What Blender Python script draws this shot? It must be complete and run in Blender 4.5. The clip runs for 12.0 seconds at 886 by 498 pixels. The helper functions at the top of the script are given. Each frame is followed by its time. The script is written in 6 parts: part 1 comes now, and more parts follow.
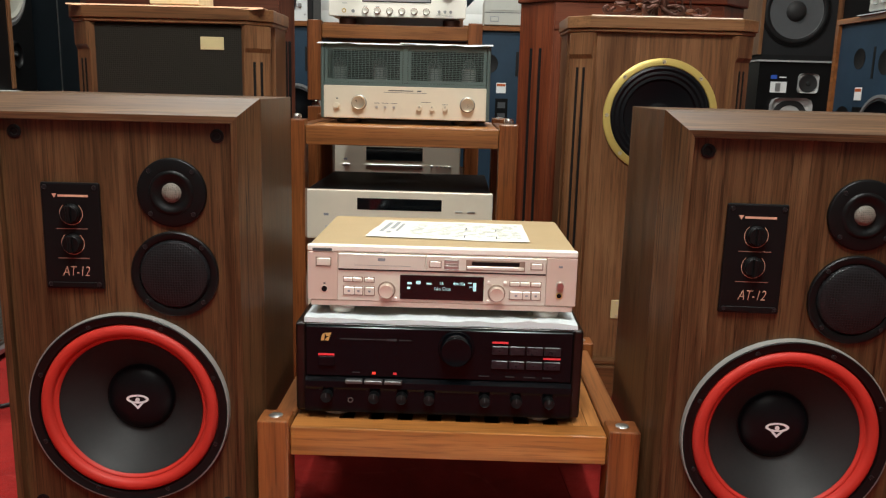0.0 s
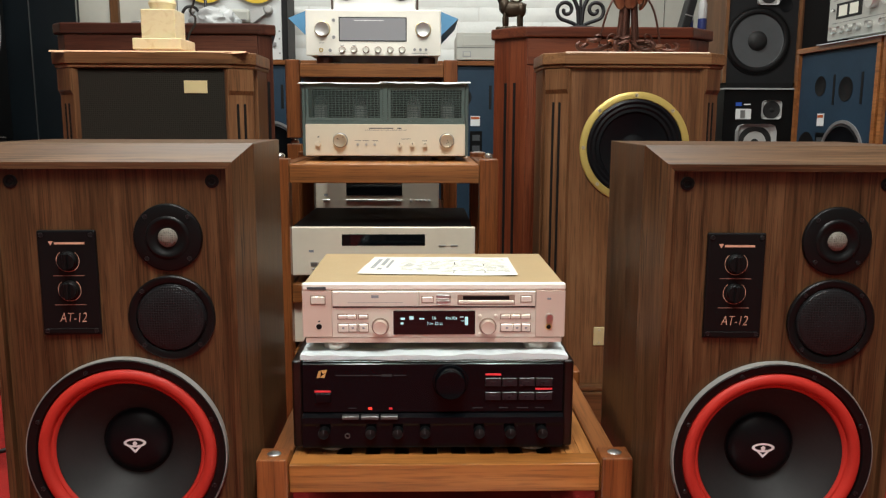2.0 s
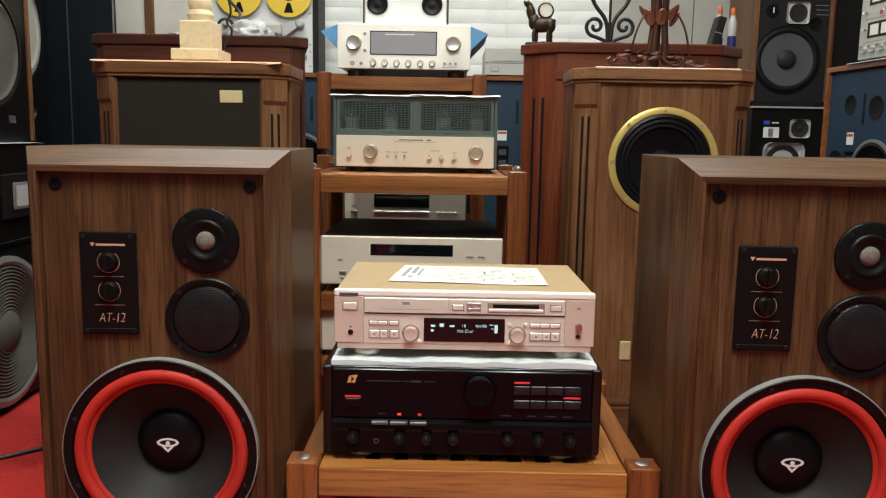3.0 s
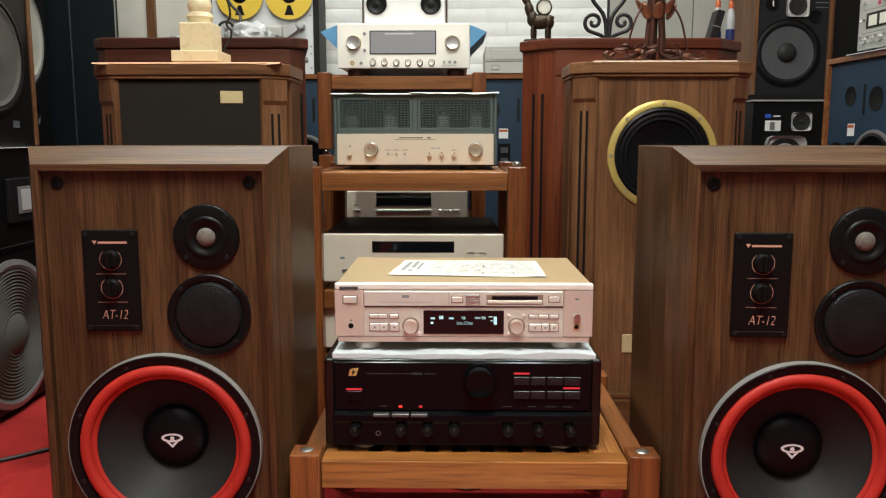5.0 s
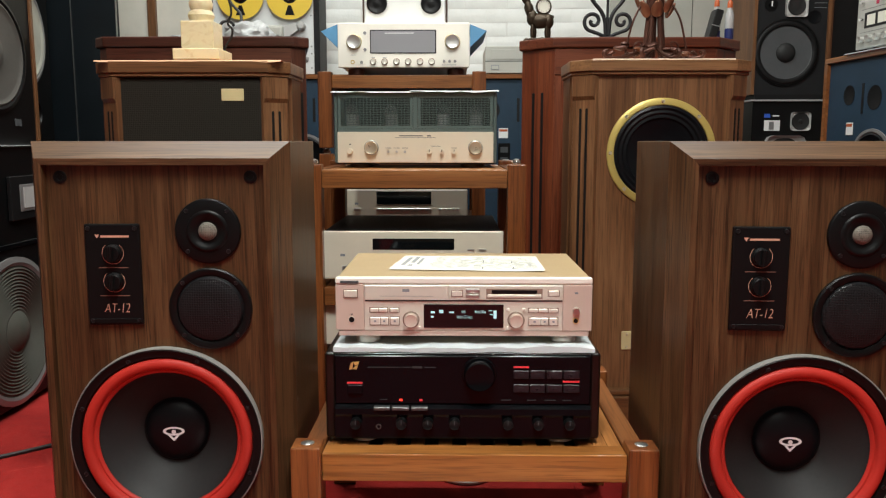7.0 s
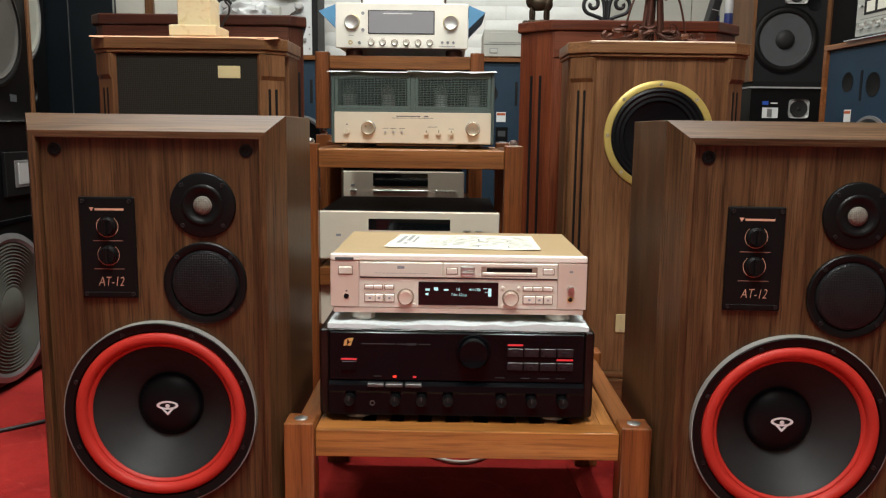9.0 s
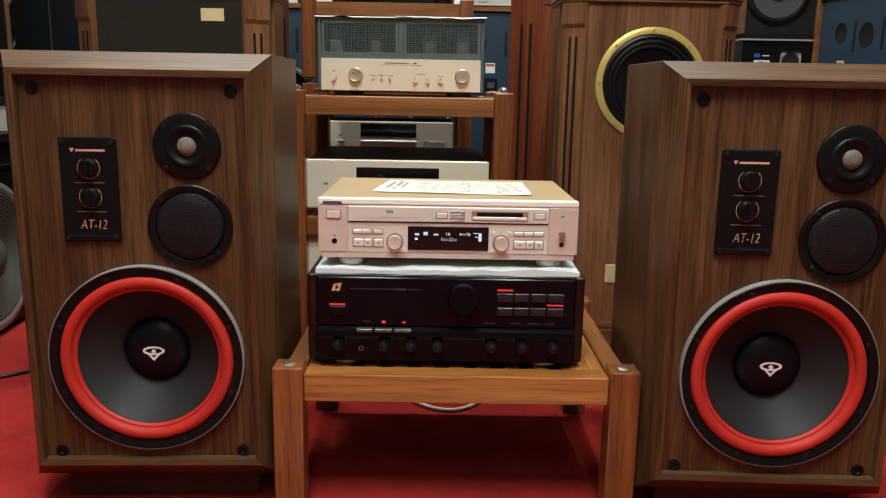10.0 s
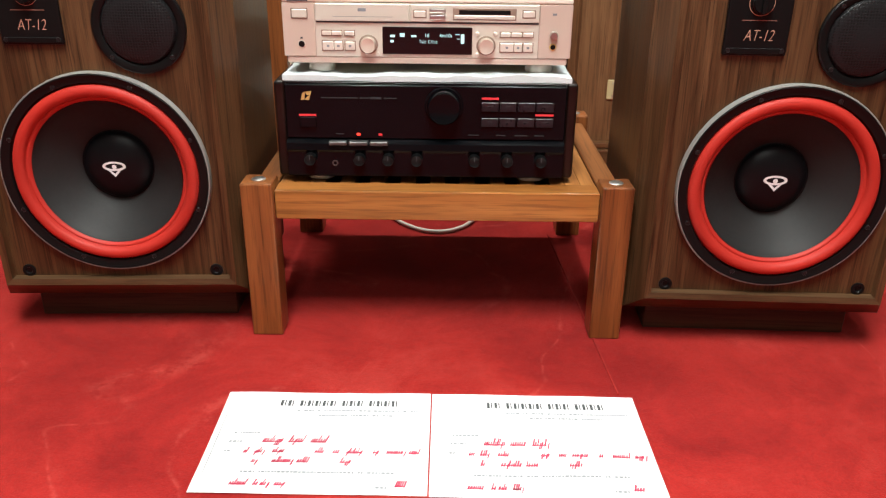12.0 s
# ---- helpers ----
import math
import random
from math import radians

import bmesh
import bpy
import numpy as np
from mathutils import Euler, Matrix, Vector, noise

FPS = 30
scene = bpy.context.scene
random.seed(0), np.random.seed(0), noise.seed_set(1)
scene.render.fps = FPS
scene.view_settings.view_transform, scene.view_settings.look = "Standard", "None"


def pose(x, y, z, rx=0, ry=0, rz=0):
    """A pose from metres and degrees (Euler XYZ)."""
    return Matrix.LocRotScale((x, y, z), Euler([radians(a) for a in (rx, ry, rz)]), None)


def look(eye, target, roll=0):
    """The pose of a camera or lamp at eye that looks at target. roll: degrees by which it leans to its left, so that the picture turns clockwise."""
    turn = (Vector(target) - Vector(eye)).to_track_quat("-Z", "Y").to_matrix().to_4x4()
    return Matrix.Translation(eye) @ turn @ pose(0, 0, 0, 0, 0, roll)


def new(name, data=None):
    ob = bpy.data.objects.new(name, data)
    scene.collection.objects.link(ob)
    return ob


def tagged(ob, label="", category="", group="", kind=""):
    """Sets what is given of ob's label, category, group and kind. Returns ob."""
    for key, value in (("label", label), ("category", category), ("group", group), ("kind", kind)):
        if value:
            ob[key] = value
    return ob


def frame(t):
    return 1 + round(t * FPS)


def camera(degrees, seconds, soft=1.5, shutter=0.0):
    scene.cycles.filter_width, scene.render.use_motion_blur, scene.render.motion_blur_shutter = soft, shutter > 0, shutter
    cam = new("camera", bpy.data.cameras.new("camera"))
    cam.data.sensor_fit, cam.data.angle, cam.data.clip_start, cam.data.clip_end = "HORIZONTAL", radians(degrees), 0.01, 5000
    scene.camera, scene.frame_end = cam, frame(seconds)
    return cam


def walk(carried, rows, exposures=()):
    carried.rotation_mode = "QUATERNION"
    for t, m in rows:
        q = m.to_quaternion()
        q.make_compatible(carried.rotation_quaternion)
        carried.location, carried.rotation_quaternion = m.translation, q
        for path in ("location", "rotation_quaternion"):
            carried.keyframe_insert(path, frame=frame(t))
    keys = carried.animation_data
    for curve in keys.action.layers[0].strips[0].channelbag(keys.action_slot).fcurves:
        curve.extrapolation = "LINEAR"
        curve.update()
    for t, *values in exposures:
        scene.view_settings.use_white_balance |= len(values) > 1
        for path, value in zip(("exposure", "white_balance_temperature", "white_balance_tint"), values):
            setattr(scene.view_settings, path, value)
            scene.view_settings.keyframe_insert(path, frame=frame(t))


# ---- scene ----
cam = camera(58.3, 12.0, soft=1.25)
PATH = [
    (0, (0.008, 0.045, 0.758), (-0.02, 2.006, 0.366), 1.5),
    (0.5, (0.007, 0.023, 0.773), (-0.002, 1.989, 0.404), 1.0),
    (1, (-0.01, 0.014, 0.778), (0.006, 1.984, 0.434), 0.0),
    (1.5, (-0.013, 0.017, 0.778), (0.018, 1.99, 0.45), -0.4),
    (2, (-0.022, 0.014, 0.774), (0.019, 1.988, 0.455), 0.2),
    (2.5, (-0.034, 0.003, 0.768), (-0.016, 1.981, 0.47), 1.0),
    (3, (-0.039, -0.003, 0.764), (-0.051, 1.977, 0.484), 1.0),
    (5, (-0.025, -0.016, 0.751), (-0.054, 1.964, 0.476), -0.0),
    (5.5, (-0.029, -0.02, 0.743), (-0.062, 1.96, 0.463), 0.2),
    (6, (-0.028, -0.023, 0.741), (-0.061, 1.957, 0.465), 0.2),
    (6.5, (-0.025, -0.024, 0.74), (-0.056, 1.957, 0.469), 0.0),
    (7, (-0.025, -0.026, 0.739), (-0.054, 1.955, 0.47), -0.0),
    (8.8, (-0.023, -0.026, 0.733), (-0.048, 1.95, 0.449), 0.3),
    (9, (-0.023, -0.027, 0.723), (-0.043, 1.95, 0.422), 0.7),
    (9.5, (-0.028, -0.017, 0.703), (-0.022, 1.95, 0.344), 1.4),
    (10, (-0.027, -0.013, 0.697), (-0.013, 1.946, 0.294), 1.0),
    (10.5, (-0.023, -0.01, 0.692), (-0.011, 1.937, 0.232), 0.3),
    (11, (-0.018, -0.004, 0.676), (-0.011, 1.922, 0.135), 0.3),
    (11.5, (-0.003, 0.018, 0.654), (-0.007, 1.906, -0.007), 0.5),
    (12, (0.021, 0.066, 0.639), (0.014, 1.899, -0.16), 0.6),
]
EXPOSURES = [(0, 0.03), (0.5, -0.06), (1.5, 0.0), (3, 0.0), (5, 0.0), (7, 0.0), (9, 0.0), (9.5, -0.3), (10, -0.05), (10.5, 0.05), (11, 0.36), (11.5, 0.42), (12, 0.5)]
walk(cam, [(t, look(eye, target, roll)) for t, eye, target, roll in PATH], EXPOSURES)

# ---- light ----
world = bpy.data.worlds.new("world")
scene.world = world
world.use_nodes = True
world.node_tree.nodes["Background"].inputs[0].default_value = (0.9, 0.95, 1.0, 1)
world.node_tree.nodes["Background"].inputs[1].default_value = 0.02


def ceiling_lamp_light(x, y, z, sx, sy, power, col):
    l = bpy.data.lights.new("ceiling_light", "AREA")
    l.shape, l.size, l.size_y, l.energy, l.color = "RECTANGLE", sx, sy, power, col
    ob = new("tube_light", l)
    ob.matrix_basis = pose(x, y, z)
    return ob


# x, y, size along x, size along y, power
LAMPS = [(-0.34, 0.05, 0.12, 1.2, 53), (0.30, 0.05, 0.12, 1.2, 53), (-0.78, 2.30, 1.2, 0.12, 36), (0.46, 2.30, 1.2, 0.12, 28), (0.0, -1.6, 0.12, 1.2, 13)]
CEIL = 2.9
for lx, ly, lsx, lsy, power in LAMPS:
    ceiling_lamp_light(lx, ly, CEIL - 0.09, lsx, lsy, power, (0.95, 0.985, 0.935))


# ---- materials ----
def mat(name):
    m = bpy.data.materials.new(name)
    m.use_nodes = True
    nt = m.node_tree
    return m, nt, nt.nodes["Principled BSDF"]


def node(nt, kind, **inputs):
    n = nt.nodes.new(kind)
    for k, v in inputs.items():
        n.inputs[k].default_value = v
    return n


def coords(nt, sx, sy, sz, spread=3.0):
    """Object coordinates, shifted by chance from object to object, and scaled."""
    tc, oi = nt.nodes.new("ShaderNodeTexCoord"), nt.nodes.new("ShaderNodeObjectInfo")
    add = nt.nodes.new("ShaderNodeVectorMath")
    mul = node(nt, "ShaderNodeMath")
    mul.operation = "MULTIPLY"
    mul.inputs[1].default_value = spread
    nt.links.new(oi.outputs["Random"], mul.inputs[0])
    nt.links.new(tc.outputs["Object"], add.inputs[0])
    nt.links.new(mul.outputs[0], add.inputs[1])
    mp = nt.nodes.new("ShaderNodeMapping")
    mp.inputs["Scale"].default_value = (sx, sy, sz)
    nt.links.new(add.outputs[0], mp.inputs["Vector"])
    return mp.outputs[0]


def ramp(nt, fac, stops):
    r = nt.nodes.new("ShaderNodeValToRGB")
    els = r.color_ramp.elements
    while len(els) < len(stops):
        els.new(0.5)
    for e, (p, c) in zip(els, stops):
        e.position, e.color = p, (*c, 1)
    nt.links.new(fac, r.inputs[0])
    return r.outputs[0]


def mix(nt, kind, fac, a, b):
    m = nt.nodes.new("ShaderNodeMix")
    m.data_type, m.blend_type = "RGBA", kind
    for sock, v in ((m.inputs[0], fac), (m.inputs[6], a), (m.inputs[7], b)):
        if hasattr(v, "links"):
            nt.links.new(v, sock)
        elif isinstance(v, (int, float)):
            sock.default_value = v
        else:
            sock.default_value = (*v, 1)
    return m.outputs[2]


def bump(nt, bsdf, height, strength, dist=0.001):
    b = node(nt, "ShaderNodeBump", Strength=strength, Distance=dist)
    nt.links.new(height, b.inputs["Height"])
    nt.links.new(b.outputs[0], bsdf.inputs["Normal"])


def wood(name, dark, mid, light, axis="z", rough=0.42, figure=14.0, coat=0.0, lines=55.0, streaks=0.5):
    """Veneer or solid wood, the grain along an axis."""
    m, nt, p = mat(name)
    k = {"x": 0, "y": 1, "z": 2}[axis]
    s1, s2, s3 = [figure] * 3, [260.0] * 3, [lines] * 3
    s1[k], s2[k], s3[k] = figure * 0.07, 9.0, lines * 0.022
    n1 = node(nt, "ShaderNodeTexNoise", Scale=1.0, Detail=5.0, Roughness=0.62, Distortion=1.2)
    nt.links.new(coords(nt, *s1), n1.inputs["Vector"])
    n3 = node(nt, "ShaderNodeTexNoise", Scale=1.0, Detail=4.0, Roughness=0.65, Distortion=0.9)
    nt.links.new(coords(nt, *s3), n3.inputs["Vector"])
    n2 = node(nt, "ShaderNodeTexNoise", Scale=1.0, Detail=2.0, Roughness=0.7)
    nt.links.new(coords(nt, *s2), n2.inputs["Vector"])
    c1 = ramp(nt, n1.outputs[0], [(0.30, dark), (0.5, mid), (0.70, light)])
    streak = ramp(nt, n3.outputs[0], [(0.36, (0.22, 0.19, 0.17)), (0.45, (0.80, 0.79, 0.78)), (0.52, (1.0, 1.0, 1.0)), (0.72, (1.25, 1.22, 1.18))])
    # the dark lines gather in bands
    s4 = [lines * 0.16] * 3
    s4[k] = lines * 0.006
    n4 = node(nt, "ShaderNodeTexNoise", Scale=1.0, Detail=2.0, Roughness=0.5, Distortion=0.4)
    nt.links.new(coords(nt, *s4), n4.inputs["Vector"])
    band = node(nt, "ShaderNodeMapRange")
    nt.links.new(n4.outputs[0], band.inputs[0])
    band.inputs[1].default_value, band.inputs[2].default_value = 0.38, 0.62
    band.inputs[3].default_value, band.inputs[4].default_value = streaks * 0.45, streaks
    c2 = mix(nt, "MULTIPLY", band.outputs[0], c1, streak)
    pores = ramp(nt, n2.outputs[0], [(0.36, (0.45, 0.42, 0.40)), (0.5, (1, 1, 1))])
    c3 = mix(nt, "MULTIPLY", 0.6, c2, pores)
    nt.links.new(c3, p.inputs["Base Color"])
    rr = node(nt, "ShaderNodeMapRange")
    nt.links.new(n1.outputs[0], rr.inputs[0])
    rr.inputs[3].default_value, rr.inputs[4].default_value = rough - 0.08, rough + 0.12
    nt.links.new(rr.outputs[0], p.inputs["Roughness"])
    p.inputs["Coat Weight"].default_value = coat
    p.inputs["Coat Roughness"].default_value = 0.2
    p.inputs["Specular IOR Level"].default_value = 0.36
    bump(nt, p, n2.outputs[0], 0.18, 0.0006)
    return m


def paint(name, col, rough=0.5, metal=0.0, grain=120.0, vary=0.12, bumps=0.08, brushed=None, coat=0.0, spec=0.5):
    """A painted, plastic or metal surface with faint soiling and grain."""
    m, nt, p = mat(name)
    n1 = node(nt, "ShaderNodeTexNoise", Scale=7.0, Detail=6.0, Roughness=0.65)
    nt.links.new(coords(nt, 1, 1, 1), n1.inputs["Vector"])
    sc = (grain, grain, grain) if brushed is None else tuple(6.0 if a == brushed else grain * 6 for a in "xyz")
    n2 = node(nt, "ShaderNodeTexNoise", Scale=1.0, Detail=3.0, Roughness=0.6)
    nt.links.new(coords(nt, *sc), n2.inputs["Vector"])
    lo = tuple(c * (1 - vary) for c in col)
    hi = tuple(min(1, c * (1 + vary)) for c in col)
    nt.links.new(ramp(nt, n1.outputs[0], [(0.3, lo), (0.7, hi)]), p.inputs["Base Color"])
    rr = node(nt, "ShaderNodeMapRange")
    nt.links.new(n2.outputs[0], rr.inputs[0])
    rr.inputs[3].default_value, rr.inputs[4].default_value = max(0.03, rough - 0.1), min(1, rough + 0.1)
    nt.links.new(rr.outputs[0], p.inputs["Roughness"])
    p.inputs["Metallic"].default_value, p.inputs["Coat Weight"].default_value = metal, coat
    p.inputs["Specular IOR Level"].default_value = spec
    bump(nt, p, n2.outputs[0], bumps, 0.0005)
    return m


def glow(name, col, strength):
    m, nt, p = mat(name)
    p.inputs["Base Color"].default_value = (*col, 1)
    p.inputs["Emission Color"].default_value = (*col, 1)
    p.inputs["Emission Strength"].default_value = strength
    return m


def mesh_cloth(name, col, cell, rough=0.8):
    """A perforated or woven speaker grille."""
    m, nt, p = mat(name)
    v = node(nt, "ShaderNodeTexVoronoi", Scale=1.0, Randomness=0.15)
    nt.links.new(coords(nt, 1 / cell, 1 / cell, 1 / cell), v.inputs["Vector"])
    c = ramp(nt, v.outputs["Distance"], [(0.18, tuple(a * 0.25 for a in col)), (0.42, col)])
    nt.links.new(c, p.inputs["Base Color"])
    p.inputs["Roughness"].default_value = rough
    p.inputs["Specular IOR Level"].default_value = 0.22
    bump(nt, p, v.outputs["Distance"], 0.5, cell * 0.5)
    return m


def carpet(name):
    m, nt, p = mat(name)
    n1 = node(nt, "ShaderNodeTexNoise", Scale=3.6, Detail=8.0, Roughness=0.68, Distortion=0.6)
    n2 = node(nt, "ShaderNodeTexNoise", Scale=420.0, Detail=3.0, Roughness=0.7)
    n3 = node(nt, "ShaderNodeTexNoise", Scale=38.0, Detail=4.0, Roughness=0.7)
    for n in (n1, n2, n3):
        nt.links.new(coords(nt, 1, 1, 1), n.inputs["Vector"])
    c = ramp(nt, n1.outputs[0], [(0.36, (0.26, 0.011, 0.010)), (0.55, (0.385, 0.020, 0.016)), (0.66, (0.45, 0.034, 0.027))])
    c = mix(nt, "MULTIPLY", 0.5, c, ramp(nt, n2.outputs[0], [(0.3, (0.55, 0.5, 0.5)), (0.65, (1.1, 1.1, 1.1))]))
    c = mix(nt, "MULTIPLY", 0.35, c, ramp(nt, n3.outputs[0], [(0.35, (0.7, 0.66, 0.66)), (0.6, (1, 1, 1))]))
    # pale curved scuffs and trodden specks
    n4 = node(nt, "ShaderNodeTexNoise", Scale=1.7, Detail=2.0, Roughness=0.4, Distortion=1.2)
    n5 = node(nt, "ShaderNodeTexNoise", Scale=95.0, Detail=2.0, Roughness=0.6)
    for n in (n4, n5):
        nt.links.new(coords(nt, 1, 1, 1), n.inputs["Vector"])
    scuff = ramp(nt, n4.outputs[0], [(0.494, (0, 0, 0)), (0.50, (0.13, 0.04, 0.03)), (0.507, (0, 0, 0))])
    scuff = mix(nt, "MULTIPLY", 1.0, scuff, ramp(nt, n3.outputs[0], [(0.42, (0, 0, 0)), (0.62, (1, 1, 1))]))
    c = mix(nt, "ADD", 0.7, c, scuff)
    c = mix(nt, "ADD", 0.5, c, ramp(nt, n5.outputs[0], [(0.74, (0, 0, 0)), (0.80, (0.16, 0.07, 0.06))]))
    nt.links.new(c, p.inputs["Base Color"])
    p.inputs["Roughness"].default_value = 0.95
    p.inputs["Sheen Weight"].default_value = 0.04
    p.inputs["Specular IOR Level"].default_value = 0.15
    bump(nt, p, n2.outputs[0], 0.6, 0.003)
    return m


def stone(name, a, b):
    m, nt, p = mat(name)
    n = node(nt, "ShaderNodeTexNoise", Scale=14.0, Detail=8.0, Roughness=0.6, Distortion=2.5)
    nt.links.new(coords(nt, 1, 1, 2.2), n.inputs["Vector"])
    nt.links.new(ramp(nt, n.outputs[0], [(0.3, b), (0.48, a), (0.62, a), (0.75, b)]), p.inputs["Base Color"])
    p.inputs["Roughness"].default_value = 0.3
    p.inputs["Subsurface Weight"].default_value = 0.15
    p.inputs["Subsurface Radius"].default_value = (0.02, 0.012, 0.006)
    return m


WALNUT = wood("walnut_veneer", (0.046, 0.0205, 0.0086), (0.086, 0.0400, 0.0168), (0.136, 0.068, 0.0300), "z", 0.36, 24, 0, 290.0, 0.95)
WALNUT_X = wood("walnut_rail", (0.054, 0.0255, 0.0108), (0.093, 0.0475, 0.021), (0.145, 0.079, 0.038), "x", 0.44, 24, 0, 200.0, 0.8)
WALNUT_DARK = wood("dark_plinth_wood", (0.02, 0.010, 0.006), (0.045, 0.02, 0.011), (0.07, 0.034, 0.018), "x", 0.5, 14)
TEAK_X = wood("teak_rail", (0.24, 0.085, 0.018), (0.42, 0.165, 0.042), (0.52, 0.235, 0.07), "x", 0.3, 10, 0.25, 30.0)
TEAK_Y = wood("teak_slat", (0.24, 0.080, 0.020), (0.42, 0.17, 0.048), (0.52, 0.24, 0.08), "y", 0.3, 10, 0.25)
MAHOG_Y = wood("mahogany_side_rail", (0.105, 0.036, 0.012), (0.19, 0.066, 0.020), (0.26, 0.096, 0.030), "y", 0.34, 12, 0.2)
MAHOG_Z = wood("mahogany_post", (0.115, 0.034, 0.010), (0.20, 0.062, 0.017), (0.275, 0.094, 0.027), "z", 0.32, 12, 0.25)
RACK_X = wood("rack_rail", (0.16, 0.055, 0.016), (0.275, 0.102, 0.030), (0.38, 0.155, 0.050), "x", 0.34, 10, 0.2)
RED_Z = wood("red_stained_wood", (0.080, 0.018, 0.008), (0.155, 0.036, 0.014), (0.22, 0.060, 0.024), "z", 0.34, 9, 0.2)
RED_X = wood("red_stained_top", (0.075, 0.017, 0.008), (0.14, 0.036, 0.016), (0.20, 0.058, 0.026), "x", 0.3, 9, 0.25)
BROWN_Z = wood("oiled_walnut_panel", (0.098, 0.041, 0.017), (0.172, 0.078, 0.033), (0.25, 0.124, 0.056), "z", 0.38, 14, 0, 110.0, 0.42)
BROWN_X = wood("oiled_walnut_moulding", (0.105, 0.044, 0.017), (0.19, 0.087, 0.034), (0.27, 0.135, 0.058), "x", 0.4, 8)
DARKRED_X = wood("dark_mahogany_top", (0.045, 0.014, 0.009), (0.085, 0.026, 0.015), (0.13, 0.043, 0.024), "x", 0.3, 8, 0.2)
ROSE_Y = wood("rosewood_cheek", (0.004, 0.002, 0.0015), (0.010, 0.004, 0.003), (0.019, 0.007, 0.005), "y", 0.34, 14, 0.0)

CARPET = carpet("red_carpet")
WALL_WHITE = paint("white_wall_paint", (0.74, 0.75, 0.73), 0.75, vary=0.06, grain=60, bumps=0.15)
BRICK_WHITE = paint("white_painted_brick", (0.83, 0.86, 0.84), 0.6, vary=0.06, grain=45, bumps=2.2)
PANEL_WALL = paint("grey_cream_board", (0.40, 0.41, 0.37), 0.6, vary=0.06, grain=40)
CREAM = paint("cream_panel", (0.70, 0.68, 0.60), 0.6, vary=0.06)
# for walls out of view, kept dark so black surfaces reflect less
WALL_DIM = paint("unseen_wall_grey_brown", (0.20, 0.18, 0.16), 0.8, vary=0.1, grain=60, bumps=0.15)
CEILING = paint("ceiling_paint", (0.78, 0.78, 0.76), 0.85, vary=0.04)
BLACK = paint("black_plastic", (0.0035, 0.0037, 0.004), 0.40, vary=0.25, grain=300, bumps=0.12, spec=0.22)
BLACK_SATIN = paint("black_satin_paint", (0.006, 0.006, 0.0065), 0.55, vary=0.25, grain=200, bumps=0.1, spec=0.25)
BAFFLE_BLACK = paint("matt_charcoal_board", (0.0095, 0.0102, 0.0115), 0.6, vary=0.2, grain=240, bumps=0.15, spec=0.3)
NAVY_BLACK = paint("blue_black_paint", (0.004, 0.0066, 0.0088), 0.45, vary=0.25, grain=200, spec=0.28)
GLOSS_BLACK = paint("gloss_black_panel", (0.0026, 0.0032, 0.0042), 0.15, vary=0.2, grain=40, bumps=0.01, spec=0.16)
BUTTON_DARK = paint("dark_grey_key", (0.010, 0.011, 0.014), 0.3, vary=0.15, grain=120, spec=0.4)
INK_DIM = paint("dim_grey_print", (0.022, 0.024, 0.028), 0.6, vary=0.1)
SCREW = paint("blackened_screw", (0.016, 0.016, 0.017), 0.32, 0.4, 100, 0.1)
PIANO_BLACK = paint("black_lacquer_lid", (0.008, 0.007, 0.007), 0.22, vary=0.2, grain=60, bumps=0.02)
RUBBER_RED = paint("red_foam_surround", (0.46, 0.026, 0.017), 0.55, vary=0.12, grain=350, bumps=0.15, spec=0.35)
CONE = paint("grey_paper_cone", (0.0165, 0.0165, 0.0168), 0.6, vary=0.22, grain=160, bumps=0.25, spec=0.35)
CONE_GREY = paint("pale_grey_cone", (0.066, 0.071, 0.076), 0.6, vary=0.15, grain=140, bumps=0.2)
CONE_SIDE = paint("grey_tan_cone", (0.072, 0.068, 0.061), 0.6, vary=0.15, grain=140, bumps=0.2)
CONE_PALE = paint("cream_grey_cone", (0.36, 0.36, 0.31), 0.6, vary=0.12, grain=140, bumps=0.2)
RIM_TRIM = paint("pale_grey_trim", (0.27, 0.27, 0.255), 0.35, 0.1, 120, 0.1)
CONE_RIB = paint("ribbed_olive_cone", (0.056, 0.057, 0.046), 0.7, vary=0.15, grain=140, bumps=0.2)
CAP = paint("black_dust_cap", (0.0034, 0.0040, 0.0052), 0.4, vary=0.2, grain=260, spec=0.2)
ALU = paint("brushed_aluminium", (0.62, 0.62, 0.60), 0.35, 1.0, 120, 0.06, 0.05, "x")
CHROME = paint("chrome", (0.75, 0.75, 0.75), 0.12, 1.0, 60, 0.05, 0.01)
RIM_DARK = paint("dark_grey_metal", (0.09, 0.09, 0.09), 0.35, 0.6, 100, 0.1)
RIM_PALE = paint("pale_cast_metal", (0.50, 0.50, 0.49), 0.4, 0.25, 100, 0.08)
RIM_GREY = paint("grey_cast_rim", (0.30, 0.30, 0.30), 0.4, 0.6, 100, 0.1)
CHAMP = paint("champagne_panel", (0.75, 0.73, 0.64), 0.34, 0.3, 140, 0.04, 0.03, "x")
# champagne darkened to paint the shade around keys, slot and knobs
CHAMP_SHADE = paint("shadowed_champagne_recess", (0.30, 0.22, 0.17), 0.5, 0.2, 140, 0.05, 0.03)
CHAMP_PINK = paint("rose_champagne_cheek", (0.66, 0.54, 0.46), 0.36, 0.25, 140, 0.05, 0.03, "x")
CHAMP_TOP = paint("gold_beige_lid", (0.47, 0.345, 0.19), 0.42, 0.25, 240, 0.06, 0.06)
CHAMP_LT = paint("pale_champagne_key", (0.80, 0.76, 0.68), 0.32, 0.3, 140, 0.04)
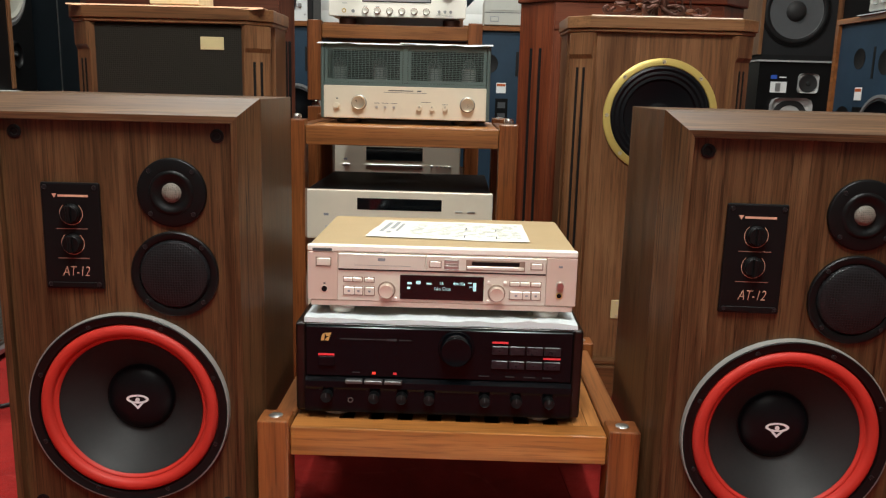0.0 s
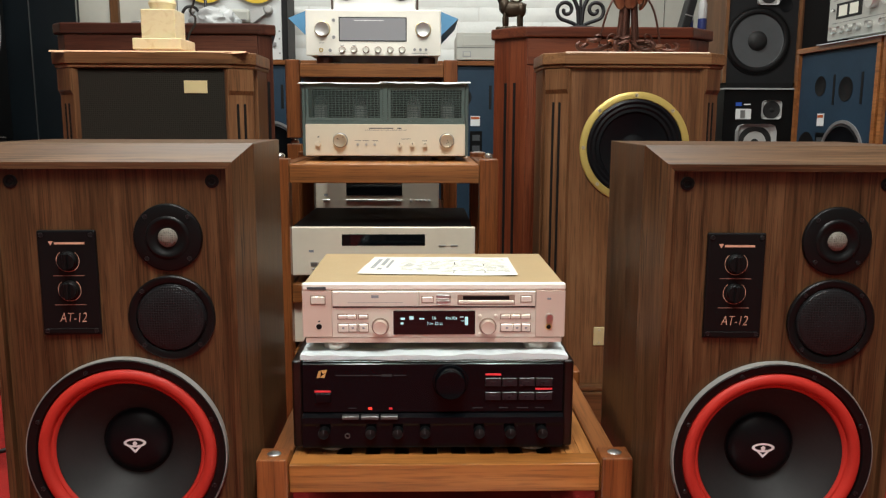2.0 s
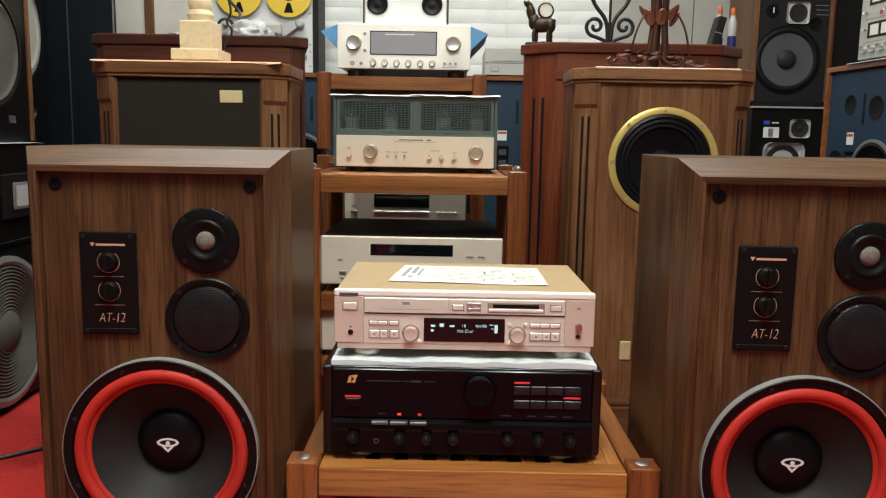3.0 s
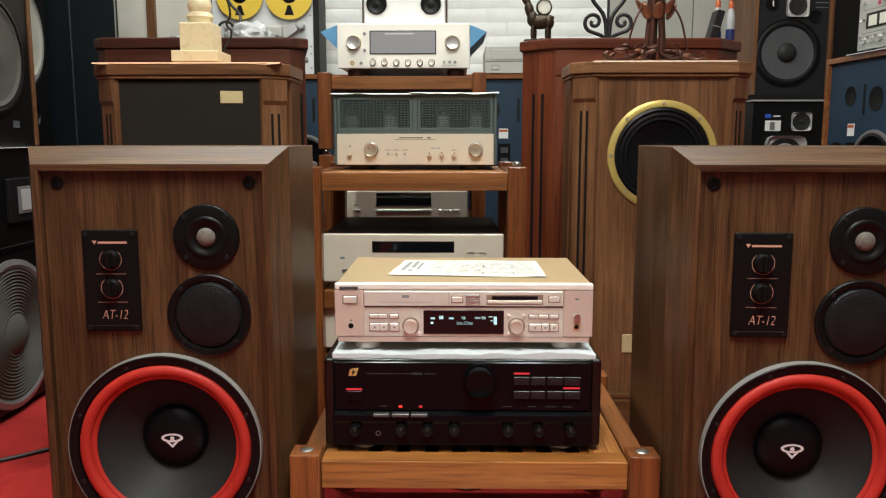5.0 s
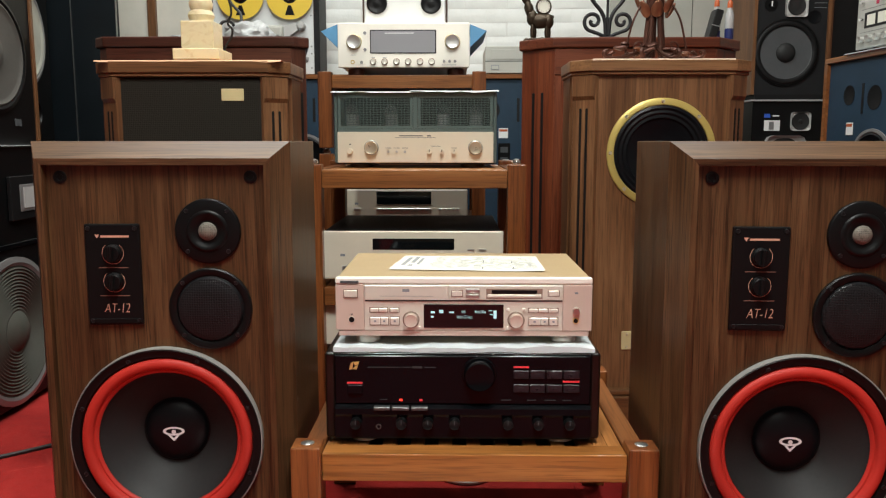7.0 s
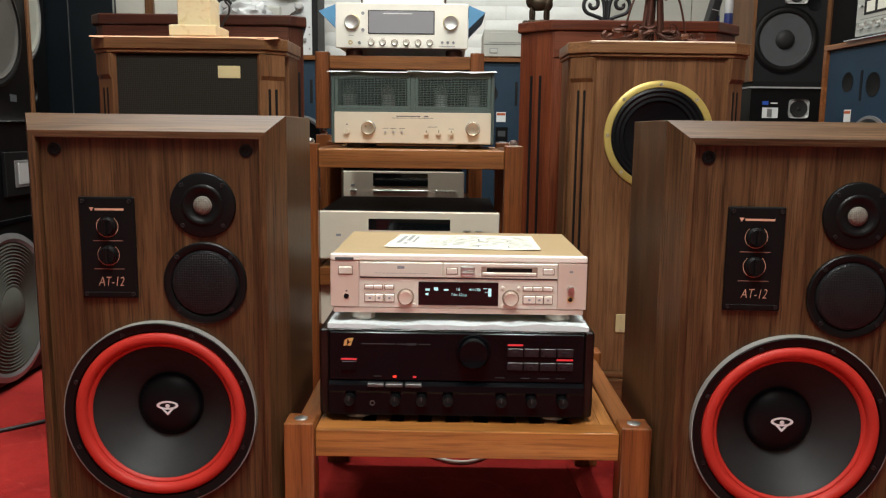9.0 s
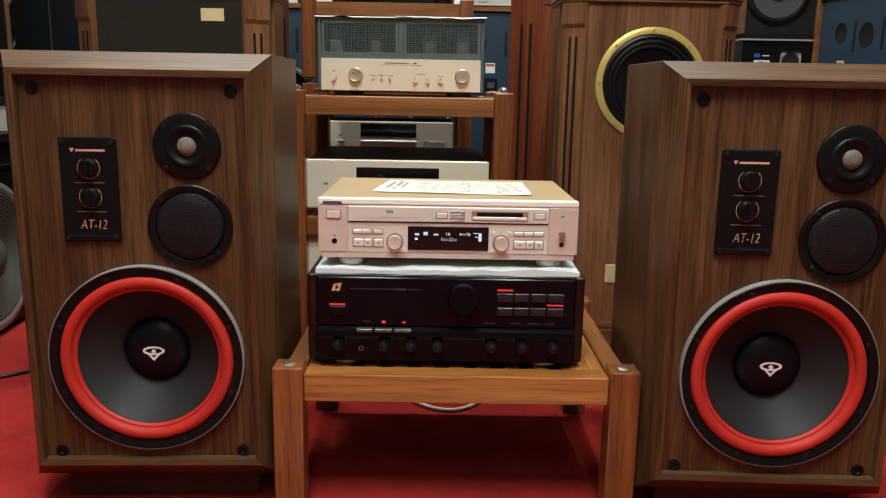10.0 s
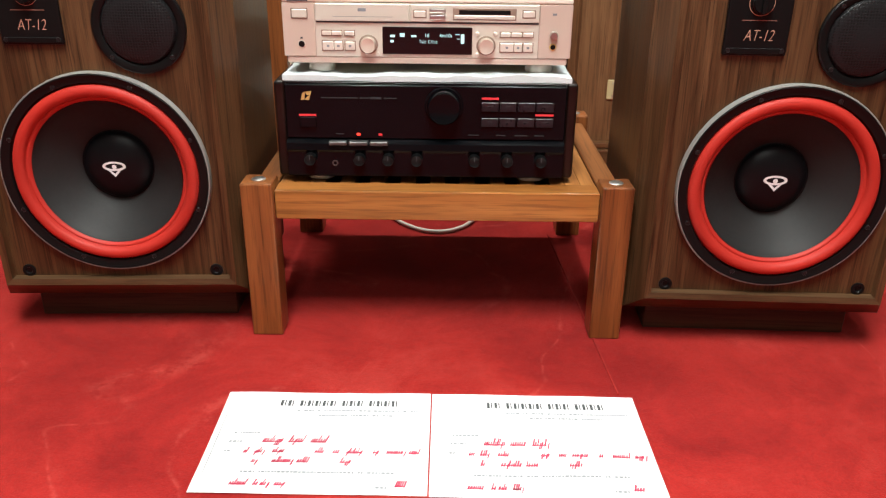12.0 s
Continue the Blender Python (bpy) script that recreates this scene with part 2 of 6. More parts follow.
PANEL_SILVER = paint("silver_gold_panel", (0.83, 0.77, 0.62), 0.38, 0.35, 140, 0.05, 0.04, "x")
PANEL_WHITE = paint("pale_silver_panel", (0.90, 0.87, 0.78), 0.4, 0.12, 140, 0.04, 0.04, "x")
PANEL_GREY = paint("warm_grey_panel", (0.80, 0.74, 0.60), 0.42, 0.3, 140, 0.05, 0.04, "x")
KNOB_BRONZE = paint("champagne_bronze_knob", (0.60, 0.53, 0.40), 0.3, 0.7, 140, 0.06, 0.03)
GREEN_GREY = paint("green_grey_cover", (0.105, 0.148, 0.138), 0.42, 0.2, 200, 0.1, 0.08)
GOLD = paint("gold_trim", (0.66, 0.48, 0.17), 0.32, 0.4, 140, 0.1, 0.03)
BRASS_RING = paint("yellow_brass_ring", (0.60, 0.47, 0.14), 0.36, 0.45, 140, 0.08, 0.04)
BRONZE = paint("dark_bronze", (0.040, 0.027, 0.016), 0.42, 0.6, 90, 0.45, 0.4)
COPPER = paint("copper_brown", (0.075, 0.030, 0.020), 0.42, 0.6, 90, 0.45, 0.35)
COPPER_LIGHT = paint("bright_copper", (0.22, 0.092, 0.052), 0.36, 0.7, 90, 0.4, 0.3)
TUNER_FACE = paint("dull_silver_panel", (0.44, 0.44, 0.41), 0.42, 0.3, 140, 0.05, 0.04, "x")
INK_LIGHT = paint("faint_newsprint", (0.27, 0.28, 0.28), 0.7, vary=0.1)
DECK_WHITE = paint("pale_silver_deck", (0.60, 0.62, 0.62), 0.45, 0.12, 160, 0.05, 0.04, "x")
IRON = paint("black_wrought_iron", (0.02, 0.02, 0.022), 0.5, 0.5, 120, 0.2, 0.2)
BLUE_PAINT = paint("slate_blue_baffle", (0.015, 0.035, 0.060), 0.6, vary=0.14, grain=260, bumps=0.1, spec=0.3)
PAPER = paint("white_paper", (0.72, 0.735, 0.73), 0.75, vary=0.03, grain=80, bumps=0.05)
PAPER_CREAM = paint("cream_paper", (0.70, 0.69, 0.60), 0.75, vary=0.05, grain=80, bumps=0.05)
INK = paint("grey_ink", (0.05, 0.055, 0.06), 0.7, vary=0.1)
INK_PALE = paint("pale_ink", (0.24, 0.26, 0.28), 0.7, vary=0.1)
INK_RED = paint("red_ink", (0.42, 0.03, 0.075), 0.7, vary=0.15)
CLOTH = paint("white_towel", (0.62, 0.68, 0.70), 0.95, vary=0.08, grain=500, bumps=0.6)
PEACH = paint("peach_cloth", (0.62, 0.34, 0.20), 0.9, vary=0.12, grain=300, bumps=0.4)
PEACH_PALE = paint("pale_peach_cloth", (0.68, 0.52, 0.40), 0.9, vary=0.1, grain=300, bumps=0.4)
ONYX = stone("cream_onyx", (0.76, 0.66, 0.42), (0.66, 0.53, 0.29))
BAG = paint("white_plastic_bag", (0.36, 0.37, 0.37), 0.35, vary=0.05, grain=20, bumps=0.3)
BLUE_FOAM = paint("blue_packing_sheet", (0.10, 0.30, 0.52), 0.5, vary=0.1)
GREY_BOX = paint("grey_beige_case", (0.42, 0.42, 0.38), 0.5, vary=0.06, grain=200)
YELLOW = paint("yellow_reel", (0.66, 0.46, 0.05), 0.4, vary=0.06)
LABEL = paint("brass_badge", (0.66, 0.56, 0.30), 0.45, 0.2, 120, 0.08)
WHITE_INK = paint("white_print", (0.78, 0.78, 0.78), 0.6, vary=0.03)
ORANGE_INK = paint("salmon_print", (0.60, 0.32, 0.22), 0.6, vary=0.05)
CAPTION_INK = paint("dim_salmon_print", (0.20, 0.095, 0.07), 0.6, vary=0.05)
BLUE_DARK = paint("dark_blue_wrap", (0.012, 0.022, 0.11), 0.4, vary=0.1)
ORANGE_CAP = paint("orange_plastic", (0.42, 0.085, 0.018), 0.4, vary=0.08)
BLUE_INK = paint("blue_badge", (0.03, 0.10, 0.50), 0.4, vary=0.05)
GRILLE = mesh_cloth("dark_brown_grille", (0.019, 0.0165, 0.012), 0.0045)
MESH_BLACK = mesh_cloth("black_wire_mesh", (0.012, 0.012, 0.0132), 0.0038, 0.30)
MESH_GREY = mesh_cloth("grey_dome_mesh", (0.17, 0.155, 0.13), 0.0026, 0.4)
DISPLAY = glow("display_characters", (0.50, 0.84, 0.88), 0.26)
RED_LED = glow("red_indicator", (1.0, 0.05, 0.03), 0.8)
RED_DIM = glow("dim_red_indicator", (0.75, 0.04, 0.05), 0.09)
TUBE = glow("lamp_tube", (1.0, 0.95, 0.86), 6.0)
CABLE_W = paint("white_cable", (0.62, 0.56, 0.48), 0.5)
CABLE_B = paint("black_cable", (0.012, 0.012, 0.012), 0.5)

gm, gnt, gp = mat("dark_window_glass")
gp.inputs["Base Color"].default_value = (0.004, 0.005, 0.006, 1)
gp.inputs["Roughness"].default_value = 0.05
GLASS_DARK = gm
# base lifted to grey, standing in for the room reflected in the window
gm, gnt, gp = mat("meter_glass")
gp.inputs["Base Color"].default_value = (0.30, 0.30, 0.32, 1)
gp.inputs["Roughness"].default_value = 0.08
gp.inputs["Coat Weight"].default_value = 1.0
METER_GLASS = gm
gm, gnt, gp = mat("valve_glass")
gp.inputs["Transmission Weight"].default_value = 0.85
gp.inputs["Roughness"].default_value = 0.05
gp.inputs["Base Color"].default_value = (0.9, 0.92, 0.9, 1)
VALVE = gm


# ---- builders ----
def thing(name, m, label, category, group="", kind=""):
    ob = new(name)
    ob.empty_display_size = 0.1
    ob.matrix_basis = m
    return tagged(ob, label, category, group, kind)


def link_mesh(name, bm, material):
    me = bpy.data.meshes.new(name)
    bm.normal_update()
    bm.to_mesh(me)
    bm.free()
    me.materials.append(material)
    return new(name, me)


def part(name, bm, material, parent, label=""):
    ob = link_mesh(name, bm, material)
    ob.parent = parent
    return tagged(ob, label)


def smooth(ob, angle=35):
    ob.data.shade_smooth()
    ob.data.set_sharp_from_angle(angle=radians(angle))
    return ob


def box(bm, x0, x1, y0, y1, z0, z1, bev=0.0, seg=1):
    geo = bmesh.ops.create_cube(bm, size=1.0)
    for v in geo["verts"]:
        v.co = Vector(((x0 + x1) / 2 + v.co.x * (x1 - x0), (y0 + y1) / 2 + v.co.y * (y1 - y0), (z0 + z1) / 2 + v.co.z * (z1 - z0)))
    if bev:
        edges = {e for v in geo["verts"] for e in v.link_edges}
        bmesh.ops.bevel(bm, geom=list(edges), offset=bev, segments=seg, affect="EDGES", profile=0.5)
    return bm


def B(*a, **k):
    return box(bmesh.new(), *a, **k)


def lathe(bm, profile, cx=0, cz=0, y=0, seg=40, axis="y", cy=0):
    """Turn a profile of (radius, height). Axis y: height runs towards the front (-y)."""
    rings = []
    for r, h in profile:
        ring = []
        if r < 1e-6:
            ring = [bm.verts.new((cx, y - h, cz) if axis == "y" else (cx, cy, cz + h))]
        else:
            for i in range(seg):
                a = 2 * math.pi * i / seg
                if axis == "y":
                    ring.append(bm.verts.new((cx + r * math.cos(a), y - h, cz + r * math.sin(a))))
                else:
                    ring.append(bm.verts.new((cx + r * math.cos(a), cy + r * math.sin(a), cz + h)))
        rings.append(ring)
    for a, b in zip(rings, rings[1:]):
        for i in range(seg):
            j = (i + 1) % seg
            q = [a[i % len(a)], a[j % len(a)], b[j % len(b)], b[i % len(b)]]
            q = list(dict.fromkeys(q))
            if len(q) > 2:
                try:
                    bm.faces.new(q)
                except ValueError:
                    pass
    bmesh.ops.recalc_face_normals(bm, faces=bm.faces)
    return bm


def L(*a, **k):
    return lathe(bmesh.new(), *a, **k)


def prism(bm, pts, z0, z1, bev=0.0):
    """An upright prism over a plan of (x, y) points."""
    lo = [bm.verts.new((x, y, z0)) for x, y in pts]
    hi = [bm.verts.new((x, y, z1)) for x, y in pts]
    bm.faces.new(lo[::-1])
    bm.faces.new(hi)
    n = len(pts)
    for i in range(n):
        bm.faces.new([lo[i], lo[(i + 1) % n], hi[(i + 1) % n], hi[i]])
    bmesh.ops.recalc_face_normals(bm, faces=bm.faces)
    if bev:
        bmesh.ops.bevel(bm, geom=list(bm.edges), offset=bev, segments=2, affect="EDGES", profile=0.5)
    return bm


def slab_with_hole(bm, x0, x1, z0, z1, y0, y1, cx, cz, r, seg=48):
    """A board facing the front with a round hole through it."""
    def ring(y):
        outer, inner = [], []
        for i in range(seg):
            a = 2 * math.pi * (i + 0.5) / seg
            c, s = math.cos(a), math.sin(a)
            t = min((x1 - cx) / c if c > 1e-6 else (x0 - cx) / c if c < -1e-6 else 9e9,
                    (z1 - cz) / s if s > 1e-6 else (z0 - cz) / s if s < -1e-6 else 9e9)
            outer.append((cx + t * c, y, cz + t * s))
            inner.append((cx + r * c, y, cz + r * s))
        return [bm.verts.new(p) for p in outer], [bm.verts.new(p) for p in inner], y
    f, b = ring(y0), ring(y1)
    for i in range(seg):
        j = (i + 1) % seg
        bm.faces.new([f[0][i], f[0][j], f[1][j], f[1][i]])
        bm.faces.new([f[1][i], f[1][j], b[1][j], b[1][i]])
        a0, a1 = f[0][i], f[0][j]
        if abs(a0.co.x - a1.co.x) > 1e-6 and abs(a0.co.z - a1.co.z) > 1e-6:
            corner = bm.verts.new((x1 if a0.co.x + a1.co.x > 2 * cx else x0, y0, z1 if a0.co.z + a1.co.z > 2 * cz else z0))
            bm.faces.new([a0, corner, a1])
    bmesh.ops.recalc_face_normals(bm, faces=bm.faces)
    return bm


def tube(name, pts, r, material, parent=None, label="", cyc=False):
    """A rod along a smooth curve through points, as a mesh."""
    cu = bpy.data.curves.new(name, "CURVE")
    cu.dimensions, cu.bevel_depth, cu.bevel_resolution, cu.resolution_u = "3D", r, 3, 6
    sp = cu.splines.new("BEZIER")
    sp.bezier_points.add(len(pts) - 1)
    for bp, q in zip(sp.bezier_points, pts):
        bp.co, bp.handle_left_type, bp.handle_right_type = q, "AUTO", "AUTO"
    sp.use_cyclic_u = cyc
    cu.use_fill_caps = True
    tmp = bpy.data.objects.new("tmp", cu)
    scene.collection.objects.link(tmp)
    bpy.context.view_layer.update()
    me = bpy.data.meshes.new_from_object(tmp.evaluated_get(bpy.context.evaluated_depsgraph_get()))
    bpy.data.objects.remove(tmp)
    bpy.data.curves.remove(cu)
    me.materials.clear()
    me.materials.append(material)
    me.shade_smooth()
    ob = new(name, me)
    ob.parent = parent
    return tagged(ob, label)


def words(name, body, size, m, material, parent, label="", shear=0.0, depth=0.0002, thin=0.0):
    """Raised print in the built-in font; its face looks along m's z axis."""
    cu = bpy.data.curves.new(name, "FONT")
    cu.body, cu.size, cu.extrude, cu.shear, cu.offset = body, size, depth, shear, thin
    cu.align_x, cu.align_y = "CENTER", "CENTER"
    tmp = bpy.data.objects.new("tmp", cu)
    scene.collection.objects.link(tmp)
    bpy.context.view_layer.update()
    me = bpy.data.meshes.new_from_object(tmp.evaluated_get(bpy.context.evaluated_depsgraph_get()))
    bpy.data.objects.remove(tmp)
    bpy.data.curves.remove(cu)
    me.transform(m)
    me.materials.clear()
    me.materials.append(material)
    ob = new(name, me)
    ob.parent = parent
    return tagged(ob, label)


def front(x, y, z):
    """A pose for print on a surface that faces the front."""
    return pose(x, y, z, 90, 0, 0)


def bolt(parent, x, z, y, r=0.0035, material=None, name="screw"):
    p = part(name, L([(0, 0.0016), (r * 0.35, 0.0012), (r * 0.8, 0.0016), (r, 0.0006), (r, 0)], x, z, y, 12), material or SCREW, parent)
    smooth(p)
    return p


# ---- the room ----
def room():
    XL, XR, YF, YB = -2.3, 2.3, -2.6, 4.0
    f = link_mesh("floor", B(XL, XR, YF, YB, -0.06, 0.0), CARPET)
    tagged(f, "worn red carpet covering the whole shop floor", "floor", kind="structure")
    c = link_mesh("ceiling", B(XL, XR, YF, YB, CEIL, CEIL + 0.1), CEILING)
    tagged(c, "plain white painted ceiling", "ceiling", kind="structure")
    for name, a, m, lab in (
        ("wall_back", (XL, XR, YB, YB + 0.15, 0, CEIL), WALL_WHITE, "white painted brick wall behind the equipment"),
        # the next three close the room unseen; their dark colour limits bounced light
        ("wall_left", (XL - 0.15, XL, YF, YB + 0.15, 0, CEIL), WALL_DIM, "unseen side wall, plain grey-brown to keep reflections dim"),
        ("wall_right", (XR, XR + 0.15, YF, YB + 0.15, 0, CEIL), WALL_DIM, "unseen side wall, plain grey-brown to keep reflections dim"),
        ("wall_front", (XL - 0.15, XR + 0.15, YF - 0.15, YF, 0, CEIL), WALL_DIM, "unseen front wall, plain grey-brown to keep reflections dim"),
    ):
        w = link_mesh(name, B(*a), m)
        tagged(w, lab, "wall", kind="structure")
    for lx, ly, lsx, lsy, power in LAMPS:
        t = thing("ceiling_lamp", pose(lx, ly, CEIL, 0, 0, 90 if lsx > lsy else 0), "white batten ceiling lamp with a bare tube", "lamp", "ceiling lamps")
        part("batten", B(-0.04, 0.04, -0.62, 0.62, -0.04, 0, bev=0.004), CEILING, t)
        part("tube", B(-0.013, 0.013, -0.6, 0.6, -0.075, -0.049, bev=0.008, seg=2), TUBE, t)


room()

# carpet seam
seam = tube("carpet_seam", [(0.235, 1.61, 0.001), (0.25, 1.35, 0.001), (0.262, 1.12, 0.001), (0.268, 1.02, 0.001)], 0.0016, CARPET)
tagged(seam, "raised join between two lengths of red carpet", "seam", kind="structure")


# ---- floor speakers ----
def driver_mark(parent, x, y, z, s):
    """The white mark on the dust cap, as a plain oval ring over a notch."""
    bm = bmesh.new()
    seg = 28
    o = [bm.verts.new((x + s * math.cos(a), y, z + 0.16 * s + 0.42 * s * math.sin(a))) for a in (2 * math.pi * i / seg for i in range(seg))]
    n = [bm.verts.new((x + 0.74 * s * math.cos(a), y, z + 0.16 * s + 0.24 * s * math.sin(a))) for a in (2 * math.pi * i / seg for i in range(seg))]
    for i in range(seg):
        bm.faces.new([o[i], o[(i + 1) % seg], n[(i + 1) % seg], n[i]])
    part("mark_ring", bm, WHITE_INK, parent, "white oval mark")
    bm = bmesh.new()
    for sx in (-1, 1):
        q = [(sx * 0.62, -0.12), (sx * 0.34, -0.16), (0, -0.50), (0, -0.80)]
        bm.faces.new([bm.verts.new((x + a * s, y - 0.0003, z + b * s)) for a, b in q])
    part("mark_notch", bm, WHITE_INK, parent)
    part("mark_dot", L([(0, 0.0003), (0.2 * s, 0.0003), (0.2 * s, 0)], x, z + 0.1 * s, y, 14), WHITE_INK, parent)


def floor_speaker(m, label, wx=0.003):
    t = thing("floor_speaker", m, label, "speaker", "pair of floor speakers")
    X0, Z0, Z1 = 0.203, 0.046, 0.739
    loops = [(0.168, 0.094, 0.702, 0.001), (0.169, 0.093, 0.703, -0.013), (0.1785, 0.0835, 0.7130, -0.0145), (0.2, 0.049, 0.736, 0.027), (X0, Z0, Z1, 0.032)]
    for name, side, material in (("bottom_rail", 0, WALNUT_X), ("side_stile", 1, WALNUT), ("top_rail", 2, WALNUT_X), ("side_stile", 3, WALNUT)):
        bm = bmesh.new()
        rows = []
        for h, a, b, y in loops:
            c = [(-h, y, a), (h, y, a), (h, y, b), (-h, y, b)]
            rows.append([bm.verts.new(c[side]), bm.verts.new(c[(side + 1) % 4])])
        for r0, r1 in zip(rows, rows[1:]):
            bm.faces.new([r0[0], r0[1], r1[1], r1[0]])
        bmesh.ops.recalc_face_normals(bm, faces=bm.faces)
        part(name, bm, material, t, "bevelled walnut edge")
    D = 0.292
    part("top_panel", B(-X0 + 0.0183, X0 - 0.0183, 0.032, D, Z1 - 0.018, Z1 - 0.0002), WALNUT_X, t)
    part("bottom_panel", B(-X0 + 0.002, X0 - 0.002, 0.032, D - 0.002, Z0, Z0 + 0.018), WALNUT_X, t)
    for s in (-1, 1):
        part("side_panel", B(*sorted((s * X0, s * (X0 - 0.018))), 0.032, D, Z0 + 0.001, Z1, bev=0.001), WALNUT, t)
    part("back_panel", B(-X0 + 0.02, X0 - 0.02, D - 0.02, D - 0.004, Z0 + 0.019, Z1 - 0.019), BLACK_SATIN, t)
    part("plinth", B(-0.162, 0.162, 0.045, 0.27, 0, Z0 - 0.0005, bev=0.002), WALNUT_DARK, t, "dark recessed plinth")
    part("baffle", slab_with_hole(bmesh.new(), -0.1695, 0.1695, 0.0925, 0.7035, 0.0, 0.018, wx, 0.262, 0.138), WALNUT, t, "walnut front board with straight upright grain")
    # grille sockets
    for x in (-0.146, 0.146):
        for z in (0.103, 0.684):
            p = part("grille_socket", L([(0.0102, 0), (0.0102, 0.0016), (0.009, 0.0022), (0.0055, 0.0020), (0.0045, 0.0004), (0, 0.0003)], x, z, 0, 20), BLACK, t)
            smooth(p)
    # level control plate
    pl = part("control_plate", B(-0.113, -0.027, -0.0060, -0.0002, 0.452, 0.612, bev=0.0028, seg=3), BLACK, t, "black control plate")
    for x in (-0.106, -0.034):
        for z in (0.459, 0.605):
            bolt(pl, x, z, -0.0060)
    for z in (0.566, 0.5215):
        k = part("level_knob", L([(0.0145, 0), (0.0145, 0.004), (0.0135, 0.0045), (0.0135, 0.009), (0.012, 0.011), (0, 0.011)], -0.0695, z, -0.0045, 26), BLACK, pl)
        smooth(k)
        bm = B(-0.0725, -0.0665, -0.0205, -0.0150, z - 0.0125, z + 0.0125, bev=0.001)
        part("knob_grip", bm, BLACK, pl)
        bm = bmesh.new()
        for i in range(34):
            a0, a1 = [radians(-230 + 280 * (i + d) / 34 + 0) for d in (0, 1)]
            q = [(r * math.cos(-a), -0.0064, r * math.sin(-a)) for r, a in ((0.0163, a0), (0.0163, a1), (0.0170, a1), (0.0170, a0))]
            bm.faces.new([bm.verts.new((-0.0695 + u, v, z - w)) for u, v, w in q])
        part("dial_ring", bm, ORANGE_INK, pl, "salmon printed dial ring")
        part("caption_bar", B(-0.0925, -0.0465, -0.0064, -0.0061, z - 0.0232, z - 0.0220), CAPTION_INK, pl)
    part("name_bar", B(-0.0875, -0.0435, -0.0064, -0.0061, 0.5908, 0.5940), ORANGE_INK, pl, "salmon bar of small print")
    part("plate_lip", B(-0.104, -0.036, -0.0076, -0.0059, 0.4545, 0.4625, bev=0.0008), BLACK, pl, "raised lower lip")
    bm = bmesh.new()
    bm.faces.new([bm.verts.new((-0.0965 + a, -0.0063, 0.5925 + b)) for a, b in ((0, 0.003), (0.0075, 0.003), (0.0037, -0.0032))])
    part("name_mark", bm, ORANGE_INK, pl)
    words("model_print", "AT-12", 0.0215, front(-0.0675, -0.0063, 0.4785) @ Matrix.Diagonal((0.72, 1, 1, 1)), ORANGE_INK, pl, "salmon printed model number", shear=0.22, thin=-0.0004)
    # tweeter
    tw = part("tweeter", L([(0.051, 0), (0.051, 0.0035), (0.0500, 0.0050), (0.0485, 0.0056), (0.033, 0.0058), (0.0320, 0.0072), (0.0300, 0.0085), (0.0275, 0.0086), (0.0235, 0.0066), (0.0195, 0.0042), (0.0175, 0.004), (0, 0.004)], 0.078, 0.600, 0, 48), BLACK, t, "black round tweeter plate")
    smooth(tw)
    smooth(part("dome", L([(0.0148, 0.0035), (0.0135, 0.0065), (0.0105, 0.0092), (0.006, 0.0108), (0, 0.0113)], 0.078, 0.600, 0, 28), MESH_GREY, tw, "grey mesh dome"))
    for a in (45, 135, 225, 315):
        bolt(tw, 0.078 + 0.0445 * math.cos(radians(a)), 0.600 + 0.0445 * math.sin(radians(a)), -0.0055)
    # midrange
    mid = part("midrange", L([(0.065, 0), (0.065, 0.0045), (0.063, 0.006), (0.056, 0.0062), (0.053, 0.0045), (0.0525, 0.0025)], 0.078, 0.477, 0, 52), BLACK, t, "black midrange ring")
    smooth(mid)
    smooth(part("mesh_guard", L([(0.0527, 0.003), (0.049, 0.0085), (0.040, 0.0115), (0.024, 0.013), (0.012, 0.0142), (0, 0.0145)], 0.078, 0.477, 0, 44), MESH_BLACK, mid, "black wire mesh guard"))
    for a in (45, 135, 225, 315):
        bolt(mid, 0.078 + 0.0588 * math.cos(radians(a)), 0.477 + 0.0588 * math.sin(radians(a)), -0.006)
    # woofer
    wz = 0.262
    wf = part("woofer", L([(0.1512, 0.0002), (0.1512, 0.0105), (0.1498, 0.0118), (0.1460, 0.0112), (0.1440, 0.0102), (0.1385, 0.0100), (0.1360, 0.006), (0.1358, -0.01)], wx, wz, 0, 72), BLACK, t, "black woofer frame")
    smooth(wf, 50)
    smooth(part("outer_rim", L([(0.1536, 0.0002), (0.1534, 0.0090), (0.1526, 0.0108), (0.1514, 0.0112), (0.1513, 0.0002)], wx, wz, 0, 72), RIM_TRIM, wf, "pale grey trim ring"))
    prof = [(0.1362, 0.0055)] + [(0.1265 + 0.0090 * math.cos(a), 0.0060 + 0.0078 * math.sin(a)) for a in (math.pi * i / 10 for i in range(11))] + [(0.1168, 0.0052), (0.1155, 0.0058), (0.1135, 0.0050), (0.1108, 0.001)]
    smooth(part("surround", L(prof, wx, wz, 0, 72), RUBBER_RED, wf, "red foam surround"), 60)
    prof = [(0.1102, 0.0015)] + [(0.108 - 0.056 * i / 8, -0.002 - 0.047 * (i / 8) ** 0.85) for i in range(9)]
    smooth(part("cone", L(prof, wx, wz, 0, 72), CONE, wf, "dark grey paper cone"), 60)
    prof = [(0.0545, -0.0485)] + [(0.053 * math.cos(a), -0.046 + 0.019 * math.sin(a)) for a in (math.pi / 2 * i / 8 for i in range(9))]
